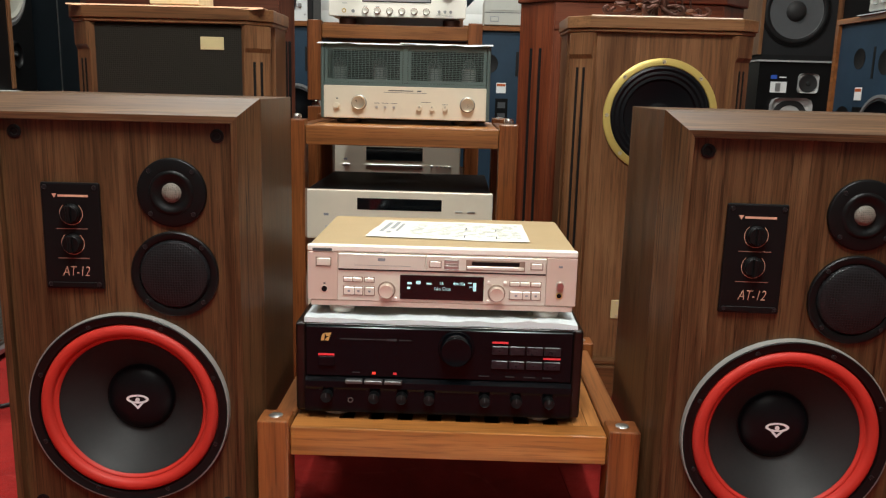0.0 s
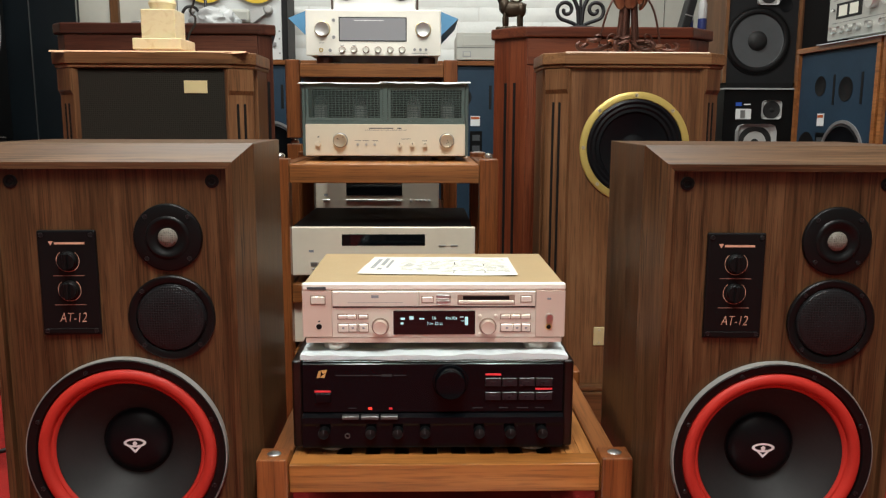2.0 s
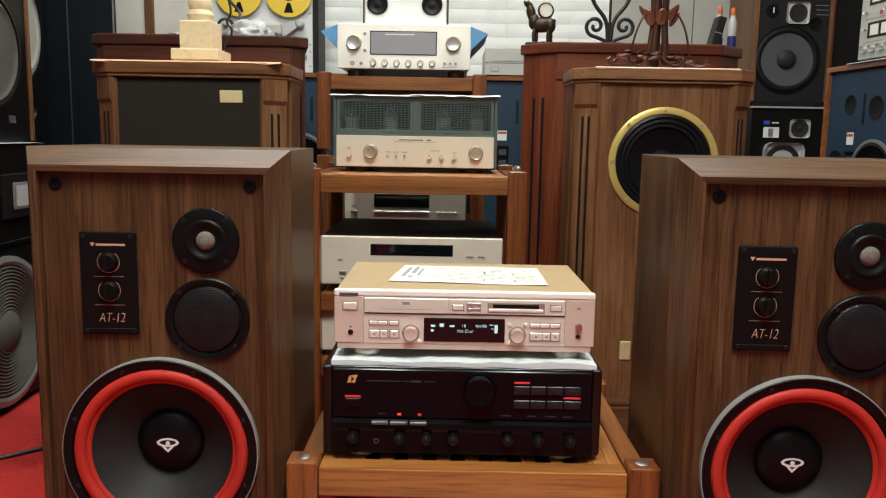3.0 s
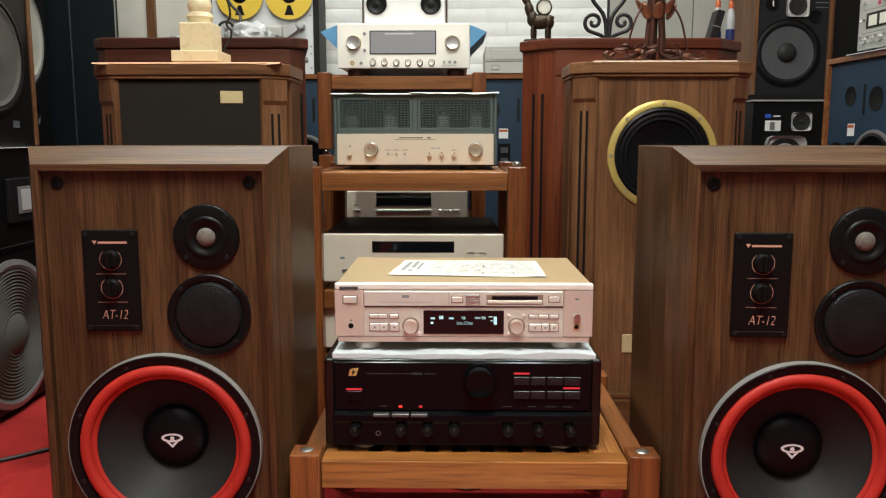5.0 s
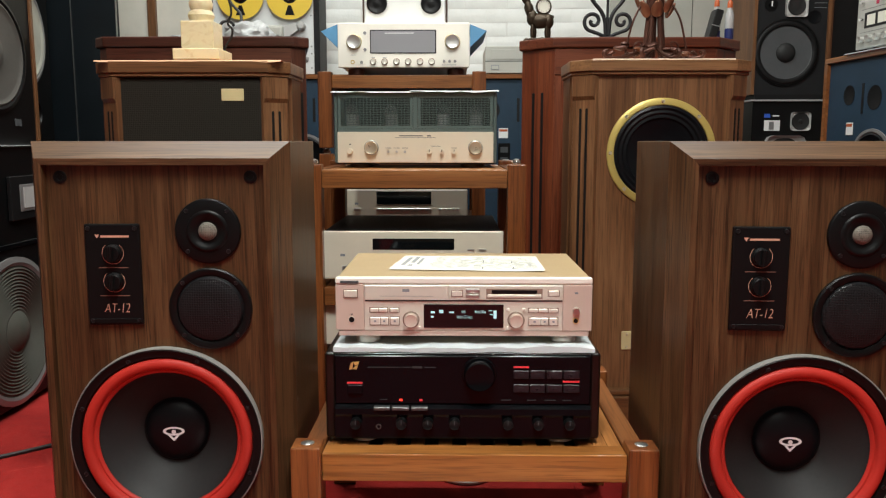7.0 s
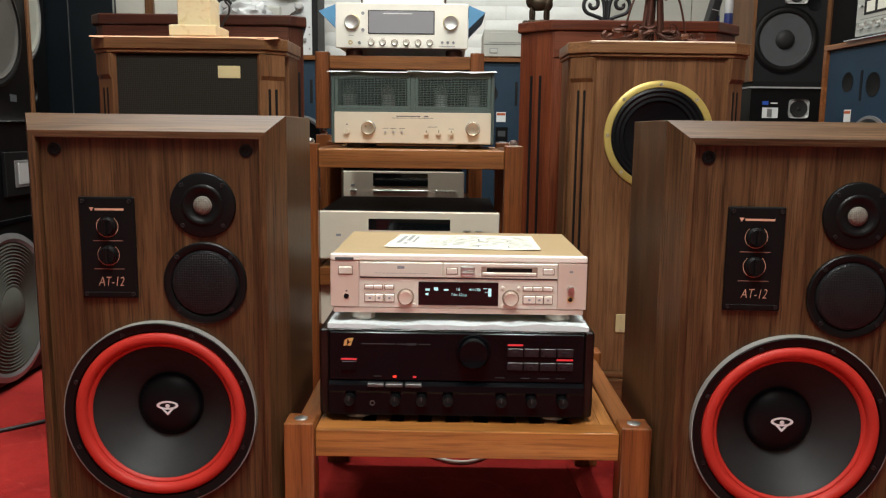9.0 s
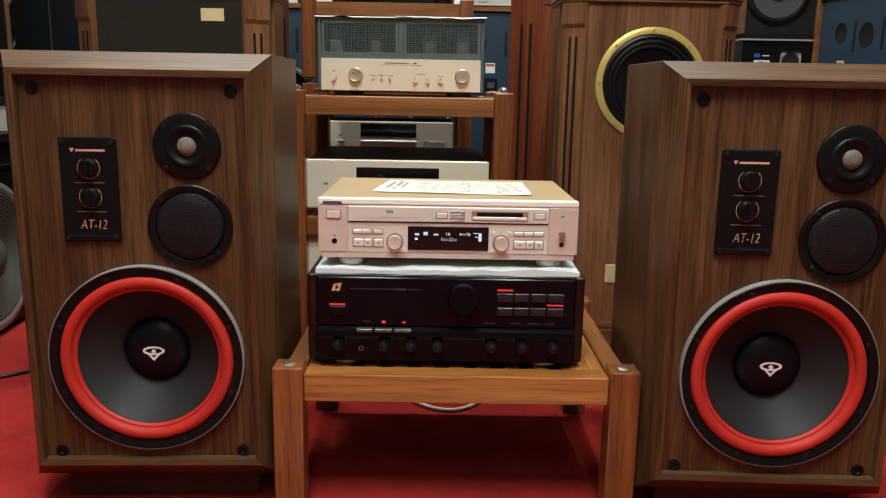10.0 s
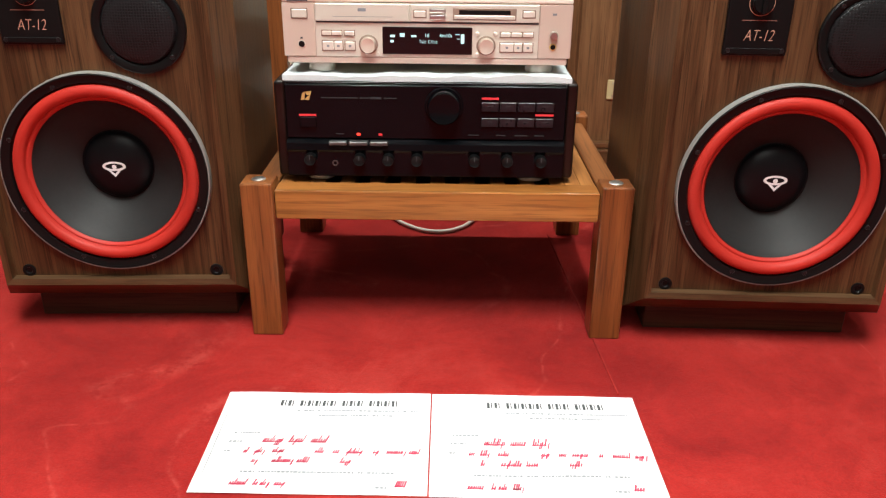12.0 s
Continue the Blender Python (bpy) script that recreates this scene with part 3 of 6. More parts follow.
    cap = smooth(part("dust_cap", L(prof, wx, wz, 0, 48), CAP, wf, "black domed dust cap"))
    smooth(part("cap_edge", L([(0.0552, -0.0485), (0.0548, -0.0462), (0.0535, -0.0458), (0.0528, -0.0480)], wx, wz, 0, 48), CAP, wf, "glued black cap edge"))
    driver_mark(cap, wx, 0.0262, wz, 0.0178)
    for i in range(8):
        a = radians(22.5 + 45 * i)
        bolt(wf, wx + 0.1415 * math.cos(a), wz + 0.1415 * math.sin(a), -0.0100, 0.0036)
    return t


floor_speaker(pose(-0.4875, 1.199, 0, 0, 0, 2.0), "walnut floor speaker with red-ringed woofer beside a low table", 0.001)
floor_speaker(pose(0.5065, 1.168, 0, 0, 0, -2.0), "walnut floor speaker with red-ringed woofer, dark plinth on red carpet")


# ---- low table and racks ----
def rack_frame(t, x0, x1, y0, y1, z0, z1, decks, post=0.048, rail=0.046, rail_m=None, slats=True, studs=True, thick=0.024, gaps=True):
    """Posts with shelves between; decks are the heights of the shelf tops."""
    rail_m = rail_m or RACK_X
    for x in (x0, x1 - post):
        for y in (y0, y1 - post):
            p = part("post", B(x, x + post, y, y + post, z0, z1, bev=0.0025, seg=2), MAHOG_Z, t, "red-brown wooden post")
            if studs:
                smooth(part("stud", L([(0.011, 0), (0.011, 0.0015), (0.009, 0.0024), (0, 0.0026)], x + post / 2, z1 - 0.0005, seg=18, axis="z", cy=y + post / 2), ALU, p, "pale metal stud"))
    xi, xj = x0 + post + 0.0005, x1 - post - 0.0005
    for d in decks:
        part("front_rail", B(xi, xj, y0 + 0.012, y0 + 0.012 + thick, d - rail, d, bev=0.002, seg=2), rail_m, t, "orange-brown front rail")
        part("back_rail", B(xi, xj, y1 - 0.036, y1 - 0.012, d - rail, d, bev=0.002), rail_m, t)
        for x in (x0 + 0.012, x1 - post + 0.0015):
            part("side_rail", B(x, x + post - 0.0135, y0 + post + 0.0005, y1 - post - 0.0005, d - rail, d, bev=0.002), MAHOG_Y, t, "red-brown side rail")
        if slats:
            n = 21
            w = (xj - xi) / n
            for i in range(n):
                if i % 2 == 0 or i in (1, n - 2) or not gaps:
                    part("slat", B(xi + i * w + 0.0002, xi + (i + 1) * w - 0.0002, y0 + thick + 0.0125, y1 - 0.0365, d - 0.018, d - 0.002, bev=0.0007), TEAK_Y, t)
            # added board: hides the floor so the slat gaps look dark
            part("under_board", B(xi, xj, y0 + 0.0555, y1 - 0.0565, d - 0.027, d - 0.0185), WALNUT_DARK, t, "added dark board that makes the slat gaps look shaded")
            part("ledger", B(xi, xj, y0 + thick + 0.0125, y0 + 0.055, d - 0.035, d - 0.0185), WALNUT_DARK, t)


low = thing("low_table", pose(0, 0, 0), "low teak slatted table with mahogany posts on red carpet", "table")
rack_frame(low, -0.286, 0.300, 1.178, 1.66, 0, 0.255, [0.2415], rail_m=TEAK_X, thick=0.042)

ra = thing("rack", pose(0, 0, 0), "tall red-brown wooden hi-fi rack with slatted shelves", "rack", "hi-fi racks")
rack_frame(ra, -0.404, 0.153, 1.960, 2.44, 0, 0.6815, [0.668, 0.367, 0.195], post=0.045, rail=0.0465, gaps=False)
for x in (-0.3815, 0.1305):
    p = part("chrome_knob", L([(0.012, 0), (0.0125, 0.004), (0.010, 0.009), (0.005, 0.0115), (0, 0.012)], x, 0.6835, seg=20, axis="z", cy=1.9825), CHROME, ra, "chrome domed knob")
    smooth(p)
rb = thing("rack", pose(0, 0, 0), "red-brown wooden hi-fi rack in two stacked tiers", "rack", "hi-fi racks")
rack_frame(rb, -0.479, 0.078, 2.645, 3.12, 0, 0.697, [0.690, 0.472, 0.2], post=0.045, rail=0.045)
rack_frame(rb, -0.479, 0.078, 2.645, 3.12, 0.717, 0.967, [0.956], post=0.045, rail=0.043)
for x in (-0.4565, 0.0555):
    for y in (2.6675, 3.0975):
        smooth(part("spike", L([(0.006, 0.0), (0.013, 0.003), (0.014, 0.009), (0.008, 0.013), (0.013, 0.017), (0.013, 0.020)], x, 0.697, seg=18, axis="z", cy=y), CHROME, rb, "chrome spike"))


# ---- electronics ----
def knob(parent, x, z, y, r, h, material, name="knob", mark=None):
    p = part(name, L([(r * 1.0, 0), (r * 1.0, h * 0.85), (r * 0.93, h), (r * 0.86, h * 0.97), (0, h * 0.97)], x, z, y, 36), material, parent)
    smooth(p)
    return p


def amplifier():
    W0, W1, Z0, Z1 = -0.2265, 0.2265, 0.249, 0.3945
    t = thing("amplifier", pose(-0.0115, 1.236, 0), "glossy black integrated amplifier with dark wooden cheeks on the low table", "amplifier")
    C = lambda cx: W0 + (cx - 40) / 960 * 0.453
    Z = lambda cy: Z1 - (cy - 376) / 295 * 0.1455
    part("body", B(W0 + 0.02, W1 - 0.02, 0.012, 0.40, Z0 + 0.002, Z1 - 0.002, bev=0.002), PIANO_BLACK, t)
    part("lid", B(W0 + 0.016, W1 - 0.016, 0.004, 0.40, Z1 - 0.0018, Z1, bev=0.0006), PIANO_BLACK, t)
    for s in (W0, W1 - 0.0165):
        part("side_cheek", B(s, s + 0.0165, 0.004, 0.41, Z0, Z1 + 0.001, bev=0.005, seg=3), ROSE_Y, t, "dark rosewood side cheek")
    f = part("front_panel", B(W0 + 0.0168, W1 - 0.0168, 0, 0.0118, Z(548), Z1 - 0.003, bev=0.0015), GLOSS_BLACK, t)
    bm = bmesh.new()
    rows = [(-0.0005, Z(550)), (-0.0075, Z(560)), (-0.0085, Z(580)), (-0.006, Z(588)), (-0.006, Z0 + 0.004), (0.0, Z0 + 0.001), (0.011, Z0 + 0.001), (0.011, Z(550))]
    lo = [bm.verts.new((W0 + 0.0168, y, z)) for y, z in rows]
    hi = [bm.verts.new((W1 - 0.0168, y, z)) for y, z in rows]
    for i in range(len(rows)):
        j = (i + 1) % len(rows)
        bm.faces.new([lo[i], lo[j], hi[j], hi[i]])
    bm.faces.new(lo), bm.faces.new(hi)
    bmesh.ops.recalc_face_normals(bm, faces=bm.faces)
    lp = part("lower_panel", bm, GLOSS_BLACK, t, "stepped gloss black lower panel")
    knob(f, C(578), Z(443), 0, 0.0245, 0.020, GLOSS_BLACK, "volume_knob")
    smooth(part("knob_collar", L([(0.0285, 0), (0.0285, 0.003), (0.0272, 0.0045), (0.0252, 0.0045), (0.0247, 0)], C(578), Z(443), 0, 40), GLOSS_BLACK, f))
    for r, (a, b) in enumerate(((430, 458), (478, 505))):
        for c, d in ((697, 750), (755, 805), (812, 865), (870, 925)):
            k = part("selector_button", B(C(c), C(d), -0.003, -0.0002, Z(b), Z(a), bev=0.0008), BUTTON_DARK, f)
            part("print_bar", B(C(c) + 0.008, C(d) - 0.008, -0.0033, -0.0031, Z(a) - 0.0062, Z(a) - 0.0045), INK_DIM, k)
    part("indicator", B(C(697), C(750), -0.0012, -0.0002, Z(422), Z(416)), RED_DIM, f, "red lit line")
    part("indicator", B(C(868), C(925), -0.0012, -0.0002, Z(471), Z(465)), RED_DIM, f, "red lit line")
    part("power_button", B(C(120), C(172), -0.004, -0.0002, Z(512), Z(480), bev=0.001), GLOSS_BLACK, f)
    part("indicator", B(C(118), C(172), -0.0012, -0.0002, Z(478), Z(472)), RED_DIM, f, "red lit line")
    # gold emblem as plain shapes
    bm = bmesh.new()
    for q in (((126, 430), (132, 408), (141, 404), (138, 428)), ((141, 404), (162, 402), (158, 412), (147, 416)), ((146, 420), (158, 412), (152, 430), (138, 428))):
        bm.faces.new([bm.verts.new((C(u), -0.0006, Z(v))) for u, v in q])
    part("emblem", bm, GOLD, f, "gold emblem")
    part("print_bar", B(C(190), C(305), -0.0006, -0.0002, Z(423), Z(420)), INK_DIM, f)
    part("print_bar", B(C(312), C(342), -0.0006, -0.0002, Z(423), Z(420)), INK_DIM, f)
    part("print_bar", B(C(345), C(380), -0.0006, -0.0002, Z(425), Z(418)), INK_DIM, f)
    part("print_bar", B(C(388), C(428), -0.0006, -0.0002, Z(423), Z(420)), INK_DIM, f)
    for a, b in ((212, 268), (275, 335), (342, 400)):
        part("push_button", B(C(a), C(b), -0.0125, -0.0005, Z(563), Z(552), bev=0.0008), RIM_DARK, lp, "dark grey metal push button")
    for a in (305, 375):
        part("indicator", B(C(a - 6), C(a + 6), -0.001, -0.0002, Z(537), Z(530)), RED_LED if a == 305 else RED_DIM, f, "red lamp")
    for a, b in ((232, 258), (655, 690), (745, 775), (805, 845), (868, 898)):
        part("print_bar", B(C(a), C(b), -0.0006, -0.0002, Z(534), Z(531)), INK_DIM, f)
    for c in (150, 308, 400, 492, 677, 782, 890):
        k = knob(lp, C(c), Z(606), -0.006, 0.0088, 0.014, BLACK)
        part("pointer", B(C(c) - 0.0006, C(c) + 0.0006, -0.0206, -0.0198, Z(606), Z(606) + 0.0075), INK, k)
        for a in range(-2, 3):
            part("tick", B(C(c) + a * 0.006 - 0.0005, C(c) + a * 0.006 + 0.0005, -0.0064, -0.0061, Z(606) + 0.0115 - abs(a) * 0.002, Z(606) + 0.0125 - abs(a) * 0.002), INK_DIM, lp)
    smooth(part("jack", L([(0.0045, 0), (0.0045, 0.0015), (0.0028, 0.0015), (0.0025, -0.002), (0, -0.002)], C(228), Z(622), -0.006, 18), RIM_DARK, lp))
    for x in (W0 + 0.062, W1 - 0.062):
        for y in (0.034, 0.34):
            smooth(part("foot", L([(0.0235, 0), (0.0240, 0.002), (0.0240, 0.006), (0.0215, 0.0075), (0, 0.0076)], x, 0.2415, seg=28, axis="z", cy=y), CHAMP_LT, t, "pale gold foot"))
    return t


amplifier()


def towel():
    bm = bmesh.new()
    nx, ny = 44, 22
    x0, x1, y0, y1 = -0.224, 0.205, 1.242, 1.50
    g = []
    for j in range(ny + 1):
        row = []
        for i in range(nx + 1):
            u, v = i / nx, j / ny
            n = noise.noise(Vector((u * 9, v * 6, 1.3))) * 0.5 + 0.5
            y = y0 + (y1 - y0) * v + (0.006 * noise.noise(Vector((u * 7, 2, 0))) if j == 0 else 0)
            z = 0.3995 + 0.0085 * n + 0.004 * noise.noise(Vector((u * 3.1 + 4, v * 2, 7))) + 0.0025 * noise.noise(Vector((u * 25, v * 14, 5)))
            row.append(bm.verts.new((x0 + (x1 - x0) * u, y, min(max(z, 0.3975), 0.410))))
        g.append(row)
    for j in range(ny):
        for i in range(nx):
            bm.faces.new([g[j][i], g[j][i + 1], g[j + 1][i + 1], g[j + 1][i]])
    ext = bmesh.ops.extrude_face_region(bm, geom=list(bm.faces))
    for v in ext["geom"]:
        if isinstance(v, bmesh.types.BMVert):
            v.co.z = 0.3957
    bmesh.ops.recalc_face_normals(bm, faces=bm.faces)
    ob = link_mesh("towel", bm, CLOTH)
    smooth(ob, 60)
    tagged(ob, "folded white towel between the disc deck and the amplifier", "towel")


towel()


def disc_deck():
    t = thing("disc_deck", pose(-0.2215, 1.259, 0), "champagne disc deck with black display, on a towel over the amplifier", "disc player")
    W, Zt, Zb = 0.423, 0.517, 0.4165
    C = lambda cx: (cx - 72) / 908 * W
    Z = lambda cy: Zt - (cy - 110) / 225 * (Zt - Zb)
    part("body", B(0.006, W - 0.006, 0.014, 0.285, Zb + 0.012, Zt - 0.0035, bev=0.001), CHAMP_TOP, t)
    part("lid", B(0.003, W - 0.003, 0.012, 0.288, Zt - 0.003, Zt - 0.0003, bev=0.001), CHAMP_TOP, t, "gold-beige metal lid")
    part("top_trim", B(0, W, -0.001, 0.0118, Z(134), Zt, bev=0.0025, seg=3), PANEL_WHITE, t, "pale rounded top edge")
    part("left_cheek", B(0, C(174), 0.0, 0.0118, Z(308), Z(135), bev=0.001), CHAMP_PINK, t)
    part("right_cheek", B(C(877), W, 0.0, 0.0118, Z(308), Z(135), bev=0.001), CHAMP_PINK, t)
    fp = part("front_panel", B(C(175), C(876), 0.001, 0.0118, Z(308), Z(135)), CHAMP, t)
    part("skirt", B(0.004, W - 0.004, 0.002, 0.0118, Z(331), Z(309), bev=0.002, seg=2), CHAMP_PINK, t)
    tr = part("disc_tray", B(C(177), C(469), -0.0025, 0.0008, Z(193), Z(138), bev=0.001), CHAMP, fp, "smooth tray front")
    part("tray_line", B(C(230), C(420), -0.0029, -0.0026, Z(179), Z(178)), INK_PALE, tr)
    part("tray_mark", B(C(310), C(335), -0.0029, -0.0026, Z(162), Z(152)), INK_PALE, tr)
    md = part("slot_panel", B(C(474), C(875), -0.002, 0.0008, Z(193), Z(138), bev=0.001), CHAMP, fp)
    # dark strip painting the shadow in the gap under the tray
    part("shadow_gap", B(C(177), C(875), 0.0003, 0.0009, Z(199), Z(194)), INK, fp)
    part("disc_slot", B(C(625), C(785), -0.0024, -0.0018, Z(169), Z(155)), BLACK, md, "black disc slot")
    # flat darker plate, shade painted around the slot
    part("slot_recess", B(C(606), C(804), -0.00225, -0.0019, Z(187), Z(150)), CHAMP_SHADE, md)
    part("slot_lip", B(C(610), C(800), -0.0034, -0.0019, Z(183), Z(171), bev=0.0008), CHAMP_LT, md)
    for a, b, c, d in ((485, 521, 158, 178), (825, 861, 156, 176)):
        # thin darker plate behind each key paints the shade at its edge
        part("button_recess", B(C(a - 3), C(b + 3), -0.0024, -0.0019, Z(d + 3), Z(c - 3)), CHAMP_SHADE, md)
        part("button", B(C(a), C(b), -0.0036, -0.0019, Z(d), Z(c), bev=0.0008), CHAMP_LT, md)
    for c, d in ((150, 165), (169, 186)):
        part("oval_button", B(C(533), C(583), -0.0042, -0.0019, Z(d), Z(c), bev=0.0022, seg=3), ALU, md)
    # display
    ds = part("display_window", B(C(385), C(668), -0.0012, 0.0009, Z(298), Z(210), bev=0.0006), GLASS_DARK, fp, "black display window")
    words("display_text", "No Disc", 0.0078, front(C(530), -0.0014, Z(257)), DISPLAY, ds, "glowing display text", thin=-0.00012)
    words("display_text", "16", 0.0075, front(C(525), -0.0014, Z(237)), DISPLAY, ds)
    words("display_text", "4m10s", 0.0072, front(C(585), -0.0014, Z(237)), DISPLAY, ds)
    for a, b, c, d in ((410, 425, 235, 243), (440, 455, 230, 242), (475, 492, 236, 242), (410, 420, 252, 260), (615, 628, 231, 234), (632, 643, 232, 262), (620, 630, 246, 248)):
        part("display_segment", B(C(a), C(b), -0.0015, -0.0013, Z(d), Z(c)), DISPLAY, ds)
    for c in (340, 712):
        # collar in darkened champagne, the shade round the knob put into colour
        smooth(part("knob_collar", L([(0.0142, 0), (0.0142, 0.0012), (0.0118, 0.002), (0.0117, 0)], C(c), Z(268), 0.001, 32), CHAMP_SHADE, fp))
        knob(fp, C(c), Z(268), 0.001, 0.0112, 0.0125, CHAMP_PINK, "jog_knob")
    # darker plates behind the key groups, painted shade between the keys
    for a, b, u, v in ((192, 259, 222, 242), (263, 299, 222, 242), (192, 261, 256, 290), (264, 300, 256, 290), (754, 862, 222, 242), (754, 829, 256, 290), (827, 862, 256, 290)):
        part("button_recess", B(C(a), C(b), 0.0004, 0.0009, Z(v), Z(u)), CHAMP_SHADE, fp)
    for a, b in ((195, 224), (226, 256), (266, 296), (757, 788), (791, 823), (827, 859)):
        part("button", B(C(a), C(b), -0.0016, 0.0009, Z(239), Z(225), bev=0.0008), CHAMP_LT, fp)
    for a, b in ((195, 230), (232, 258), (267, 297), (757, 799), (801, 826), (830, 859)):
        k = part("button", B(C(a), C(b), -0.0016, 0.0009, Z(287), Z(259), bev=0.001), CHAMP_LT, fp)
        part("button_mark", B(C((a + b) / 2 - 4), C((a + b) / 2 + 4), -0.0019, -0.0017, Z(277), Z(270)), INK_PALE, k)
    for c, d in ((684, 230), (740, 230), (684, 298), (370, 298)):
        smooth(part("small_button", L([(0.003, 0), (0.003, 0.0018), (0.0022, 0.0026), (0, 0.0027)], C(c), Z(d), 0.001, 14), CHAMP_LT, fp))
    # painted shade around the power key
    part("button_recess", B(C(100), C(153), -0.0008, -0.0001, Z(187), Z(154)), CHAMP_SHADE, t)
    part("power_button", B(C(103), C(150), -0.0026, -0.0002, Z(184), Z(157), bev=0.001), CHAMP, t)
    part("name_bar", B(C(90), C(155), -0.0014, -0.0009, Z(132), Z(122)), INK, t, "dark bar of small print")
    smooth(part("sensor", L([(0.0046, 0.0012), (0.0040, 0.0009), (0, 0.0009)], C(129), Z(268), 0, 18), BLACK, t))
    smooth(part("sensor_ring", L([(0.0052, 0), (0.0052, 0.0008), (0.0042, 0.0008), (0.0042, 0)], C(129), Z(268), 0, 18), CHAMP, t))
    part("print_mark", B(C(126), C(133), -0.0006, -0.0003, Z(251), Z(246)), INK, t)
    smooth(part("level_control", L([(0.0058, 0), (0.0058, 0.006), (0.005, 0.008), (0, 0.008)], C(924), Z(231), 0, 20), ALU, t))
    part("print_mark", B(C(917), C(930), -0.0006, -0.0003, Z(170), Z(163)), INK_PALE, t)
    smooth(part("headphone_jack", L([(0.0052, 0), (0.0052, 0.001), (0.0036, 0.0014), (0.003, -0.003), (0, -0.003)], C(923), Z(270), 0, 20), GOLD, t))
    smooth(part("jack_hole", L([(0.0036, 0.0016), (0, 0.0016)], C(923), Z(270), 0, 16), BLACK, t))
    for x in (C(180), C(890)):
        for y in (0.035, 0.24):
            smooth(part("foot", L([(0.020, 0.0), (0.021, 0.003), (0.021, 0.009), (0.019, 0.0135), (0, 0.0135)], x, 0.4035, seg=28, axis="z", cy=y), CHAMP_LT, t, "pale gold foot"))
    return t


disc_deck()


def leaflet(name, pts, z, material, label, bars, droop=0.0, spot=None):
    """A sheet with a faint wave; bars are (x0, x1, y0, y1, material) on it."""
    t = thing(name, spot @ pose(0, 0, z) if spot else pose(0, 0, z), label, "paper")
    (ax, ay), (bx, by), (cx, cy), (dx, dy) = pts
    bm = bmesh.new()
    n, k = 14, 8

    def at(u, v, lift=0.0):
        x = (ax * (1 - u) + bx * u) * (1 - v) + (dx * (1 - u) + cx * u) * v
        y = (ay * (1 - u) + by * u) * (1 - v) + (dy * (1 - u) + cy * u) * v
        w = 0.0016 * (noise.noise(Vector((u * 3 + ax * 7, v * 3, 0.5))) + 0.55)
        sag = droop * (0.6 + 0.8 * noise.noise(Vector((u * 5, ax * 9, 2)))) if v < 0.01 else 0.0
        return (x, y, 0.0006 + max(w, 0) + lift - sag)
    g = [[bm.verts.new(at(i / n, j / k)) for i in range(n + 1)] for j in range(k + 1)]
    for j in range(k):
        for i in range(n):
            bm.faces.new([g[j][i], g[j][i + 1], g[j + 1][i + 1], g[j + 1][i]])
    sheet = part("sheet", bm, material, t)
    for (u0, u1, v0, v1, mm, *lean) in bars:
        lean = lean[0] if lean else 0.0
        bm = bmesh.new()
        steps = max(1, int((u1 - u0) / 0.08))
        for s in range(steps):
            a, b = u0 + (u1 - u0) * s / steps, u0 + (u1 - u0) * (s + 1) / steps
            bm.faces.new([bm.verts.new(at(p, q, 0.0005)) for p, q in ((a, v0), (b, v0), (b + lean, v1), (a + lean, v1))])
        part("print_bar", bm, mm, sheet)
    return t


rnd = random.Random(4)
bars = []
for k in range(11):
    v = 0.14 + 0.072 * k
    u = 0.22 + rnd.random() * 0.05
    while u < 0.95:
        w = 0.02 + rnd.random() * 0.07
        bars.append((u, min(u + w, 0.96), v, v + 0.020, INK_LIGHT))
        u += w + 0.015 + rnd.random() * (0.10 if k % 3 == 0 else 0.03)
bars += [(0.05, 0.08, 0.25, 0.85, INK_LIGHT), (0.10, 0.13, 0.2, 0.9, INK_LIGHT), (0.15, 0.17, 0.3, 0.8, INK_LIGHT), (0.60, 0.606, 0.1, 0.7, INK), (0.80, 0.806, 0.1, 0.6, INK)]
leaflet("leaflet", [(-0.140, 1.335), (0.131, 1.318), (0.131, 1.488), (-0.120, 1.50)], 0.5172, PAPER_CREAM, "creased printed leaflet lying on the disc deck lid", bars)


